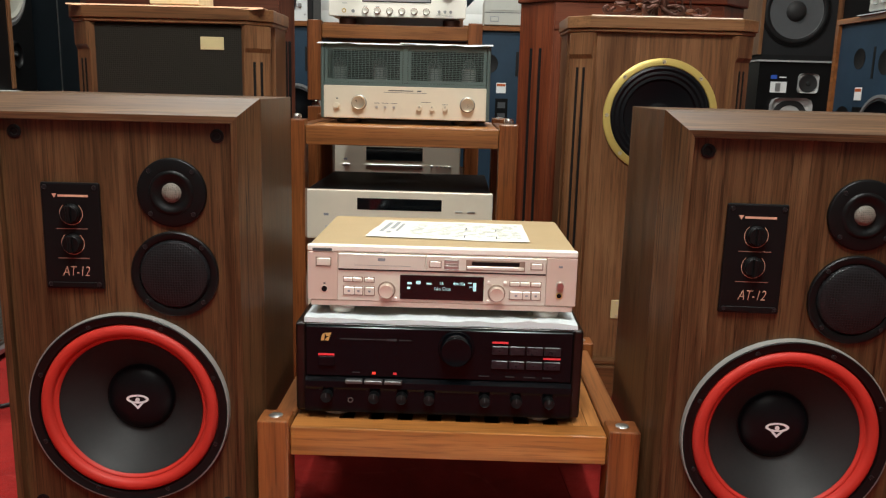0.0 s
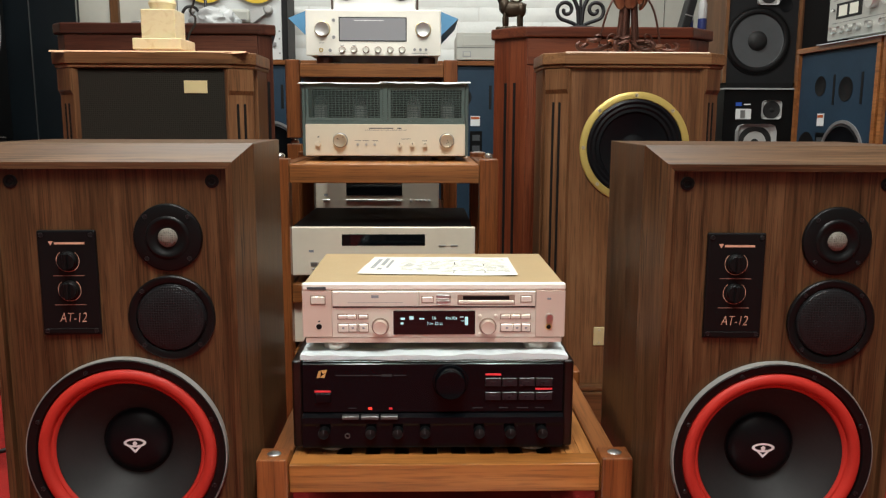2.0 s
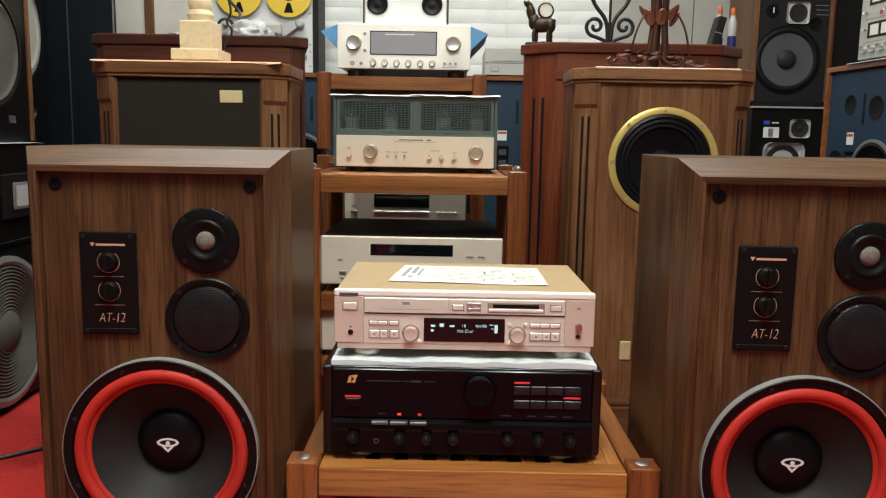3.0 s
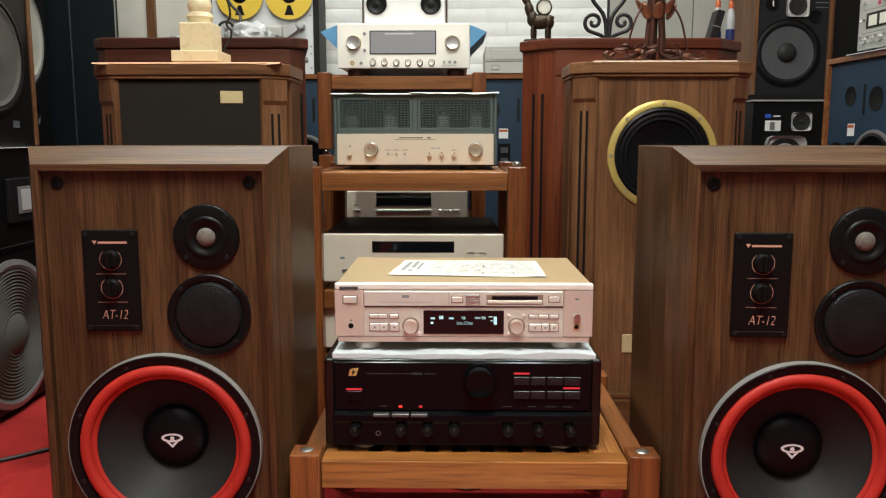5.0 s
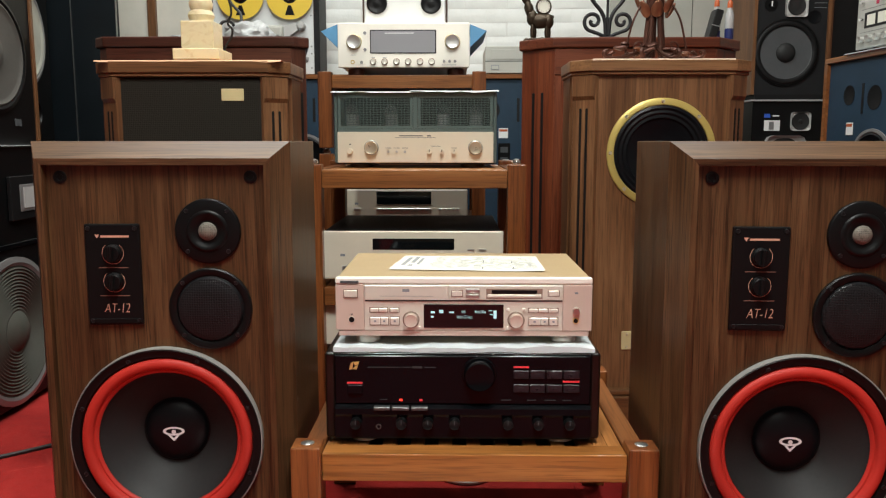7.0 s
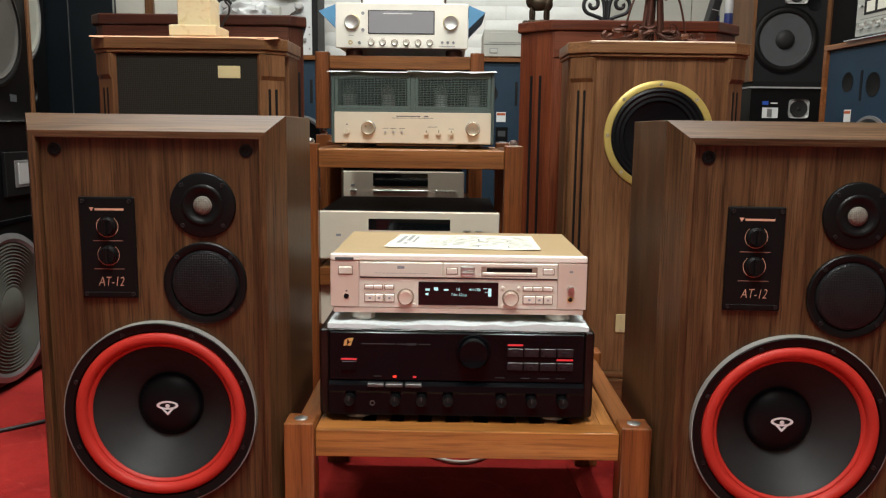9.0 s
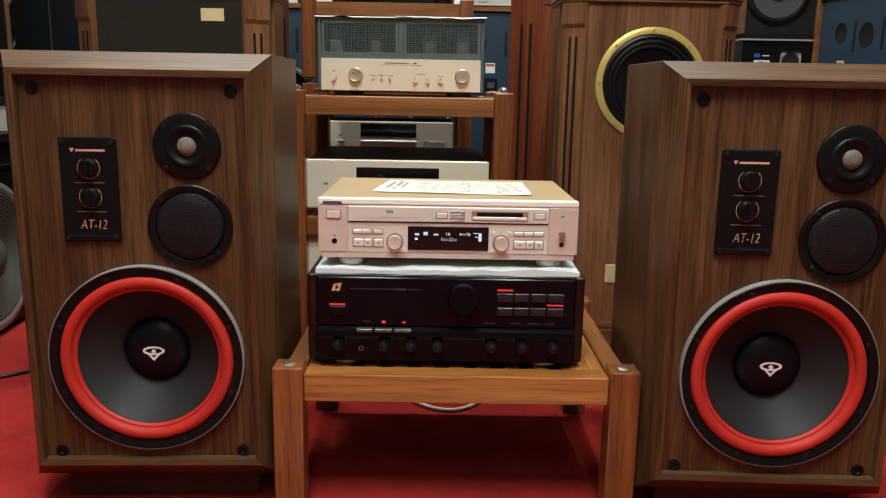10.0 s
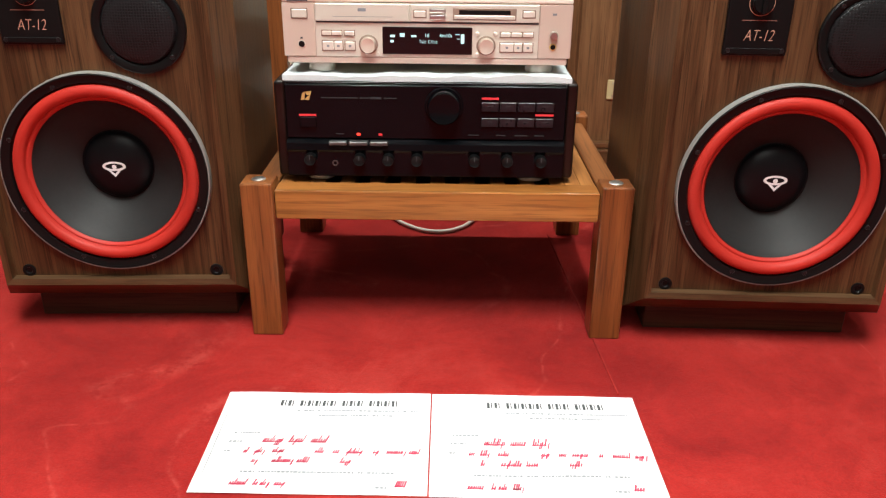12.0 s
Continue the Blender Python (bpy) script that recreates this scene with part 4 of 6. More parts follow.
def form_bars(shift):
    r = random.Random(11 + shift)
    out = []
    # heading, a thick and a thin bar for each letter
    u = 0.27
    for letters in (2, 5, 3, 4):
        for i in range(letters):
            out.append((u, u + 0.013, 0.845, 0.908, INK))
            out.append((u + 0.020, u + 0.0255, 0.845, 0.908, INK))
            if r.random() < 0.6:
                out.append((u + 0.011, u + 0.018, 0.872, 0.880, INK_PALE))
            u += 0.0365
        u += 0.022
    # small print
    for v, a, b in ((0.785, 0.36, 0.95), (0.735, 0.47, 0.82), (0.545, 0.10, 0.22), (0.46, 0.09, 0.16), (0.37, 0.085, 0.125), (0.175, 0.19, 0.86), (0.05, 0.78, 0.84)):
        u = a
        while u < b:
            w = 0.006 + r.random() * 0.012
            out.append((u, min(u + w, b), v, v + 0.017, INK_PALE))
            u += w + 0.004 + (0.014 if r.random() < 0.2 else 0)
    out.append((0.07, 0.155, 0.045, 0.0485, INK_PALE))
    # frame line
    for q in ((0.03, 0.0325, 0.03, 0.955), (0.9675, 0.97, 0.03, 0.955)):
        out.append((*q, INK_PALE))
    # red handwriting as short leaning strokes on a joining line
    rows = (((0.24, 0.33), (0.36, 0.43), (0.46, 0.53)), ((0.17, 0.19), (0.22, 0.26), (0.30, 0.35), (0.49, 0.53), (0.57, 0.60), (0.63, 0.70), (0.75, 0.77), (0.81, 0.89), (0.91, 0.955)), ((0.22, 0.24), (0.31, 0.40), (0.42, 0.47), (0.61, 0.66)), ((0.16, 0.23), (0.26, 0.28), (0.29, 0.32), (0.35, 0.39), (0.86, 0.90)))
    for k, (v, row) in enumerate(zip((0.455, 0.355, 0.265, 0.065), rows)):
        big = 1.35 if k == 0 else 1.0
        for a, b in row:
            out.append((a, b - 0.004, v + 0.006, v + 0.017, INK_RED, 0.002))
            u = a
            while u < b:
                tall = r.random()
                lo, hi = (v - 0.022, v + 0.028) if tall < 0.15 else (v, v + 0.056) if tall > 0.8 else (v, v + 0.032)
                w = r.uniform(0.0050, 0.0085)
                out.append((u, u + w, v + (lo - v) * big, v + (hi - v) * big, INK_RED, 0.18 * (hi - lo) * big))
                u += w + r.uniform(0.001, 0.005)
    return out


leaflet("receipt_form", [(-0.280, 0.804), (0.0025, 0.804), (0.0025, 1.014), (-0.281, 1.013)], 0.0, PAPER, "white printed form filled in red ink on the carpet", form_bars(0))
leaflet("receipt_form", [(0.0045, 0.802), (0.288, 0.802), (0.286, 1.011), (0.0045, 1.014)], 0.0, PAPER, "white printed form with red handwriting lying on red carpet", form_bars(1))

tagged(tube("cable", [(-0.11, 1.72, 0.005), (-0.06, 1.645, 0.005), (0.0, 1.612, 0.005), (0.045, 1.63, 0.005), (0.09, 1.70, 0.005)], 0.0042, CABLE_W), "pale cable lying on the carpet under the low table", "cable")
tagged(tube("cable", [(-1.25, 1.62, 0.005), (-1.02, 1.80, 0.005), (-0.86, 1.98, 0.005), (-0.72, 2.1, 0.005)], 0.005, CABLE_B), "black cable lying across red carpet", "cable")


tagged(tube("cable", [(0.37, 1.80, 0.005), (0.42, 1.85, 0.012), (0.46, 1.86, 0.035), (0.50, 1.85, 0.012), (0.56, 1.82, 0.005)], 0.006, CABLE_W), "white cable looped on the carpet behind the low table", "cable")


# ---- hi-fi units on the racks ----
# the wide valve amplifier stands well back on its shelf
AMP_SPOT = pose(0.002, 0.0021, -0.0593) @ Matrix.Scale(1.08, 4)


def valve_amplifier():
    X0, X1, Z0, Z1 = -0.330, 0.081, 0.6815, 0.861
    t = thing("valve_amplifier", AMP_SPOT @ pose(0, 2.0, 0), "valve amplifier with green-grey grille cover and champagne front on a rack", "amplifier")
    part("chassis", B(X0 + 0.004, X1 - 0.004, 0.012, 0.24, Z0, Z0 + 0.02, bev=0.002), BLACK_SATIN, t)
    f = part("front_panel", B(X0 + 0.008, X1 - 0.008, 0, 0.0115, Z0 + 0.003, 0.7625, bev=0.0015), PANEL_SILVER, t, "champagne metal front")
    # cover frame
    c = part("cover", B(X0, X0 + 0.009, 0.002, 0.25, Z0 + 0.002, Z1, bev=0.004, seg=2), GREEN_GREY, t, "green-grey metal cover")
    part("cover_side", B(X1 - 0.009, X1, 0.002, 0.25, Z0 + 0.002, Z1, bev=0.004, seg=2), GREEN_GREY, t)
    part("cover_top", B(X0 + 0.0095, X1 - 0.0095, 0.003, 0.25, Z1 - 0.006, Z1 - 0.001), GREEN_GREY, t)
    # back coloured black to deepen the shade inside the green-grey cover
    part("cover_back", B(X0 + 0.0095, X1 - 0.0095, 0.24, 0.246, Z0 + 0.021, Z1 - 0.0065), BLACK_SATIN, t)
    part("cover_rail", B(X0 + 0.0095, X1 - 0.0095, 0.002, 0.010, 0.763, 0.770), GREEN_GREY, t)
    xm = (X0 + X1) / 2
    part("cover_bar", B(xm - 0.0055, xm + 0.0055, 0.002, 0.010, 0.7705, Z1 - 0.0065), GREEN_GREY, t)
    for a, b in ((X0 + 0.0095, xm - 0.006), (xm + 0.006, X1 - 0.0095)):
        nb = 20
        for i in range(nb):
            x = a + 0.008 + (b - a - 0.016) * (i + 0.5) / nb
            part("grille_bar", B(x - 0.0005, x + 0.0005, 0.005, 0.0075, 0.7785, Z1 - 0.0146), GREEN_GREY, t)
        for k in range(16):
            z = 0.781 + (Z1 - 0.017 - 0.781) * k / 15
            part("grille_wire", B(a + 0.0083, b - 0.0083, 0.0035, 0.0052, z - 0.0007, z + 0.0007), GREEN_GREY, t)
        for u0, u1, w0, w1 in ((a + 0.0003, b - 0.0003, 0.7703, 0.7782), (a + 0.0003, b - 0.0003, Z1 - 0.0145, Z1 - 0.0063), (a + 0.0003, a + 0.008, 0.7784, Z1 - 0.0147), (b - 0.008, b - 0.0003, 0.7784, Z1 - 0.0147)):
            part("grille_border", B(u0, u1, 0.003, 0.0078, w0, w1, bev=0.0006), GREEN_GREY, t)
    for x in (-0.29, -0.19, -0.055, 0.03):
        g = part("valve", L([(0.016, 0), (0.016, 0.012), (0.019, 0.03), (0.020, 0.085), (0.016, 0.118), (0.006, 0.13), (0, 0.131)], x, Z0 + 0.021, seg=20, axis="z", cy=0.05), VALVE, t, "glass valve")
        smooth(g)
        smooth(part("valve_base", L([(0.0165, 0), (0.0165, 0.016), (0, 0.016)], x, Z0 + 0.0205, seg=18, axis="z", cy=0.05), CHROME, g))
        # paper-white block paints the bright reflection in the valve's top
        part("getter", B(x - 0.009, x + 0.009, 0.043, 0.057, Z0 + 0.095, Z0 + 0.125), PAPER, g)
    part("transformer", B(X0 + 0.012, X1 - 0.012, 0.10, 0.225, Z0 + 0.021, Z1 - 0.009, bev=0.004), BLACK_SATIN, t)
    for x, r, m in ((-0.236, 0.0165, KNOB_BRONZE), (0.0275, 0.0165, KNOB_BRONZE)):
        smooth(part("knob_collar", L([(r * 1.12, 0), (r * 1.12, 0.001), (r, 0.0018), (r, 0)], x, 0.7225, 0, 30), RIM_GREY, f))
        knob(f, x, 0.7225, 0, r, 0.016, m)
    knob(f, -0.290, 0.7145, 0, 0.0068, 0.012, PANEL_SILVER)
    for x in (-0.089, -0.058, -0.0265):
        knob(f, x, 0.7125, 0, 0.0062, 0.012, PANEL_SILVER)
        part("pointer", B(x - 0.0007, x + 0.0007, -0.0125, -0.0118, 0.7125, 0.718), BLACK, f)
    for x in (-0.193, -0.172, -0.151):
        smooth(part("push_button", L([(0.0032, 0), (0.0032, 0.004), (0, 0.0042)], x, 0.7125, 0, 14), ALU, f))
    for a, b, z, h in ((-0.165, -0.105, 0.7525, 0.0022), (-0.095, -0.085, 0.7525, 0.003), (-0.175, -0.072, 0.7480, 0.0008), (-0.2, -0.186, 0.722, 0.001), (-0.18, -0.165, 0.722, 0.001), (-0.158, -0.143, 0.722, 0.001), (-0.085, -0.062, 0.7265, 0.001), (-0.033, -0.02, 0.722, 0.001), (-0.292, -0.288, 0.731, 0.003)):
        part("print_bar", B(a, b, -0.0004, -0.0001, z - h / 2, z + h / 2), INK, f)
    for x in (-0.265, 0.02):
        for y in (0.04, 0.2):
            smooth(part("foot", L([(0.029, 0), (0.031, 0.003), (0.031, 0.0075), (0, 0.0076)], x, 0.6738, seg=26, axis="z", cy=y), BRONZE, t, "dark metal foot"))
    return t


valve_amplifier()
leaflet("paper_sheet", [(-0.338, 1.992), (-0.11, 1.990), (-0.10, 2.20), (-0.325, 2.21)], 0.862, PAPER, "loose white paper sheets lying on the valve amplifier", [], 0.006, AMP_SPOT)
leaflet("paper_sheet", [(-0.14, 1.988), (0.086, 1.990), (0.078, 2.21), (-0.12, 2.20)], 0.8645, PAPER, "white paper sheet lying on the valve amplifier", [(0.1, 0.5, 0.1, 0.16, INK_PALE), (0.1, 0.8, 0.3, 0.33, INK_PALE), (0.1, 0.7, 0.4, 0.43, INK_PALE)], 0.007, AMP_SPOT)


def disc_player(x0, x1, y, z0, z1, depth, label, win, slot, panel, buttons, foot_z):
    t = thing("disc_player", pose(0, y, 0), label, "disc player", "disc players in the racks")
    part("case", B(x0 + 0.006, x1 - 0.006, 0.0125, depth, z0 + 0.001, z1 - 0.001, bev=0.002), BLACK_SATIN, t, "black case")
    f = part("front_panel", B(x0, x1, 0, 0.012, z0, z1, bev=0.003, seg=2), panel, t, "champagne silver front")
    a, b, c, d = win
    part("display_window", B(a, b, -0.0012, 0.0002, c, d, bev=0.0005), GLASS_DARK, f, "dark display window")
    a, b, c, d = slot
    part("tray_front", B(a, b, -0.0022, 0.0002, c, d, bev=0.0008), ALU, f)
    for bx, bz, w, h in buttons:
        part("button", B(bx - w, bx + w, -0.003, 0.0002, bz - h, bz + h, bev=0.0008), ALU, f)
    part("name_bar", B(x0 + 0.05, x0 + 0.062, -0.0004, -0.0001, (z0 + z1) / 2 - 0.003, (z0 + z1) / 2 + 0.003), INK_PALE, f)
    for x in (x0 + 0.06, x1 - 0.06):
        for yy in (0.05, depth - 0.06):
            smooth(part("foot", L([(0.022, 0), (0.023, 0.003), (0.023, z0 - foot_z), (0, z0 - foot_z)], x, foot_z, seg=22, axis="z", cy=yy), BLACK, t))
    return t


disc_player(-0.368, 0.100, 1.99, 0.387, 0.511, 0.45, "champagne disc player with black lid on a middle rack shelf", (-0.235, -0.026, 0.463, 0.492), (-0.31, -0.30, 0.416, 0.419), PANEL_GREY,
            [(0.017, 0.4635, 0.009, 0.002), (0.047, 0.4635, 0.009, 0.002), (-0.305, 0.4165, 0.009, 0.005), (-0.305, 0.404, 0.007, 0.002)], 0.367)
disc_player(-0.366, 0.096, 1.995, 0.212, 0.318, 0.40, "pale champagne player on the lowest rack shelf", (-0.2, -0.04, 0.27, 0.295), (-0.2, -0.04, 0.25, 0.258), PANEL_GREY, [(0.02, 0.26, 0.008, 0.003)], 0.195)
disc_player(-0.413, 0.019, 2.655, 0.4815, 0.577, 0.33, "slim champagne disc player in the rear rack", (-0.289, -0.104, 0.527, 0.570), (-0.289, -0.104, 0.506, 0.514), PANEL_GREY,
            [(-0.355, 0.5105, 0.011, 0.004), (-0.074, 0.511, 0.004, 0.004), (-0.056, 0.511, 0.004, 0.003), (-0.042, 0.511, 0.004, 0.003), (-0.028, 0.511, 0.004, 0.003), (-0.014, 0.511, 0.004, 0.003)], 0.472)


def stereo_receiver():
    X0, X1, Z0, Z1 = -0.411, 0.023, 0.980, 1.124
    t = thing("integrated_amplifier", pose(0, 2.65, 0), "pale silver integrated amplifier with a wide meter window on a rack", "amplifier")
    part("case", B(X0 + 0.006, X1 - 0.006, 0.0155, 0.38, Z0 + 0.002, Z1 - 0.002, bev=0.002), PANEL_WHITE, t)
    f = part("front_panel", B(X0, X1, 0, 0.015, Z0, Z1, bev=0.003, seg=2), PANEL_WHITE, t, "pale silver front panel")
    w = part("meter_window", B(-0.302, -0.089, -0.0015, 0.0002, 1.0275, 1.0985, bev=0.001), METER_GLASS, f, "meter window, pale reflections put in as even grey")
    part("window_frame", B(-0.3045, -0.0865, -0.0012, 0.0001, 1.025, 1.101, bev=0.001), BLACK, f)
    part("meter_line", B(-0.255, -0.16, -0.0019, -0.0016, 1.089, 1.0915), WHITE_INK, w)
    for x in (-0.357, -0.0335):
        smooth(part("knob_collar", L([(0.0255, 0), (0.0255, 0.0015), (0.0235, 0.003), (0.0235, 0)], x, 1.0625, 0, 34), GOLD, f))
        knob(f, x, 1.0625, 0, 0.0228, 0.02, ALU)
    for x in (-0.2945, -0.2565, -0.2175, -0.179, -0.140, -0.1015):
        smooth(part("knob_collar", L([(0.0108, 0), (0.0108, 0.0012), (0.0092, 0.002), (0.0092, 0)], x, 0.9985, 0, 24), COPPER_LIGHT, f))
        knob(f, x, 0.9985, 0, 0.0086, 0.012, CHAMP)
    for x in (-0.061, -0.0425, -0.0245):
        knob(f, x, 0.9995, 0, 0.0045, 0.006, RIM_GREY, "push_button")
    for x, z in ((-0.321, 1.0905), (-0.321, 1.0375), (-0.333, 0.9965)):
        knob(f, x, z, 0, 0.0052, 0.005, RIM_GREY, "push_button")
    smooth(part("headphone_jack", L([(0.007, 0), (0.007, 0.002), (0.004, 0.002), (0.0035, -0.003), (0, -0.003)], -0.362, 0.9975, 0, 20), GOLD, f))
    for a, b, z in ((-0.368, -0.352, 1.02), (-0.30, -0.288, 1.012), (-0.262, -0.25, 1.012), (-0.07, -0.02, 0.988)):
        part("print_bar", B(a, b, -0.0004, -0.0001, z - 0.0007, z + 0.0007), INK_PALE, f)
    for x in (X0 + 0.055, X1 - 0.045):
        for y in (0.05, 0.31):
            smooth(part("foot", L([(0.026, 0), (0.028, 0.004), (0.028, 0.02), (0.024, 0.0235), (0, 0.0235)], x, 0.956, seg=24, axis="z", cy=y), COPPER, t, "dark bronze foot"))
    return t


stereo_receiver()
for s, x in ((-1, -0.4125), (1, 0.0245)):
    bm = bmesh.new()
    q = [(0, 2.66, 1.12), (0, 2.95, 1.12), (s * 0.052, 2.9, 1.09), (s * 0.055, 2.66, 1.098), (0, 2.66, 1.045), (s * 0.004, 2.9, 1.04)]
    v = [bm.verts.new((x + a, b, c)) for a, b, c in q]
    for f in ((0, 1, 2, 3), (0, 3, 4), (3, 2, 5, 4)):
        bm.faces.new([v[i] for i in f])
    bmesh.ops.recalc_face_normals(bm, faces=bm.faces)
    tagged(link_mesh("packing_flap", bm, BLUE_FOAM), "folded blue packing sheet beside the silver amplifier", "packing sheet")

# white bookshelf unit standing on the amplifier
t = thing("small_speaker", pose(0, 2.70, 1.1245), "small white speaker with two round drivers on the amplifier", "speaker")
f = part("cabinet", B(-0.328, -0.056, 0, 0.2, 0, 0.28, bev=0.004), WALL_WHITE, t, "white cabinet")
for x in (-0.333, -0.056):
    part("side_panel", B(x, x + 0.005, -0.002, 0.2, 0, 0.28), WALNUT_DARK, t, "thin dark side panel")
for x in (-0.285, -0.105):
    d = part("driver", L([(0.034, 0), (0.034, 0.003), (0.030, 0.004), (0.027, 0.0025), (0.016, 0.0008), (0.010, 0.0009), (0, 0.004)], x, 0.068, 0, 30), BLACK, t, "black round driver")
    smooth(d)
    smooth(part("driver_ring", L([(0.037, 0), (0.037, 0.002), (0.034, 0.002), (0.034, 0)], x, 0.068, 0, 30), ALU, d))


# ---- large corner-cut speakers ----
def corner_slots(parent, m, z0, z1, w, zc):
    """A corner panel with a carved shoulder and two dark upright slots."""
    cx, y = 0.0, 0.0
    p = part("corner_panel", B(cx - w / 2, cx + w / 2, y + 0.006, y + 0.03, z0, z1, bev=0.002), BROWN_Z, parent)
    p.matrix_basis = m
    # the shoulder slopes back into the panel, as a cove cut with a gouge
    bm = bmesh.new()
    rows = []
    for h, d in ((z1 - 0.001, 0.0), (zc + 0.004, 0.0), (zc - 0.006, 0.0058)):
        rows.append([bm.verts.new((cx + u * (w / 2 - 0.001), y + q, h)) for u, q in ((-1, 0.0058), (-1, min(d + 0.002, 0.0057)), (-0.93, d), (0.93, d), (1, min(d + 0.002, 0.0057)), (1, 0.0058))])
    for r0, r1 in zip(rows, rows[1:]):
        for i in range(5):
            bm.faces.new([r0[i], r0[i + 1], r1[i + 1], r1[i]])
    bm.faces.new(rows[0])
    bmesh.ops.recalc_face_normals(bm, faces=bm.faces)
    sh = part("corner_shoulder", bm, BROWN_Z, parent, "carved walnut shoulder")
    sh.matrix_basis = m
    for s in (-0.009, 0.009):
        part("slot", B(cx + s - 0.003, cx + s + 0.003, y + 0.0045, y + 0.0075, z0 + 0.06, zc - 0.026, bev=0.0028, seg=2), BLACK_SATIN, p, "dark slot")


def monitor_speaker(x, y, half, ztop, label, kind):
    t = thing("cabinet_speaker", pose(x, y, 0), label, "speaker", "corner-cut cabinet speakers")
    hb = half - 0.052
    D = 0.20
    pts = [(-hb + 0.02, 0.03), (hb - 0.02, 0.03), (half, 0.085), (half, D), (-half, D), (-half, 0.085)]
    part("body", prism(bmesh.new(), pts, 0.085, ztop - 0.028), BROWN_Z, t)
    top = [(-hb - 0.012, -0.004), (hb + 0.012, -0.004), (half + 0.008, 0.036), (half + 0.008, D + 0.004), (-half - 0.008, D + 0.004), (-half - 0.008, 0.036)]
    part("cornice", prism(bmesh.new(), top, ztop - 0.0275, ztop, 0.002), BROWN_X, t, "walnut cornice")
    part("cornice_bead", prism(bmesh.new(), [(a * 0.985, b + 0.005) for a, b in top], ztop - 0.036, ztop - 0.028, 0.002), BROWN_X, t)
    part("base", prism(bmesh.new(), [(a * 1.02, b - 0.01) for a, b in top], 0, 0.084, 0.004), BROWN_X, t, "moulded walnut base")
    part("base_bead", prism(bmesh.new(), [(a * 1.005, b - 0.004) for a, b in top], 0.0845, 0.1, 0.004), BROWN_X, t)
    z0, z1 = 0.1005, ztop - 0.0365
    for s in (-1, 1):
        corner_slots(t, pose(s * (half - 0.0235), 0.0195, 0, 0, 0, 41 * s), z0, z1, 0.067, z1 - 0.055)
    if kind == "grille":
        part("grille_cloth", B(-hb + 0.002, hb - 0.002, 0.012, 0.0295, z0 + 0.05, z1 - 0.002, bev=0.003), GRILLE, t, "dark brown woven grille")
        part("badge", B(0.075, 0.129, 0.0095, 0.0118, ztop - 0.0935, ztop - 0.0645, bev=0.0008), LABEL, t, "pale brass badge")
    else:
        part("baffle", slab_with_hole(bmesh.new(), -hb + 0.001, hb - 0.001, z0, z1, 0.012, 0.0295, 0.0025, ztop - 0.2285, 0.112), BROWN_Z, t, "walnut front board")
        zc = ztop - 0.2285
        r = part("driver_ring", L([(0.1365, 0), (0.1365, 0.004), (0.134, 0.006), (0.120, 0.006), (0.118, 0.003), (0.118, -0.003)], 0.0025, zc, 0.012, 64), BRASS_RING, t, "yellow metal driver ring")
        smooth(r, 40)
        for i in range(8):
            a = radians(90 + 45 * i)
            bolt(r, 0.0025 + 0.1275 * math.cos(a), zc + 0.1275 * math.sin(a), 0.006, 0.0048, KNOB_BRONZE)
        prof = [(0.1185, 0.004), (0.112, 0.007), (0.106, 0.004), (0.100, 0.0055), (0.095, 0.002), (0.088, 0.003), (0.084, -0.002), (0.06, -0.009), (0.034, -0.015), (0.030, -0.015), (0.018, -0.010), (0, -0.008)]
        smooth(part("driver_cone", L(prof, 0.0025, zc, 0.012, 56), CAP, r, "black cone"), 30)
        part("plate", B(-0.083, -0.055, 0.008, 0.0118, 0.203, 0.252, bev=0.002), LABEL, t, "pale terminal plate")
        for z in (0.211, 0.244):
            bolt(t, -0.069, z, 0.008, 0.0032, KNOB_BRONZE)
    return t


monitor_speaker(-0.664, 1.908, 0.231, 0.929, "walnut cabinet speaker with dark woven grille and brass badge", "grille")
monitor_speaker(0.490, 1.978, 0.219, 0.938, "walnut cabinet speaker with a yellow-ringed black driver", "ring")


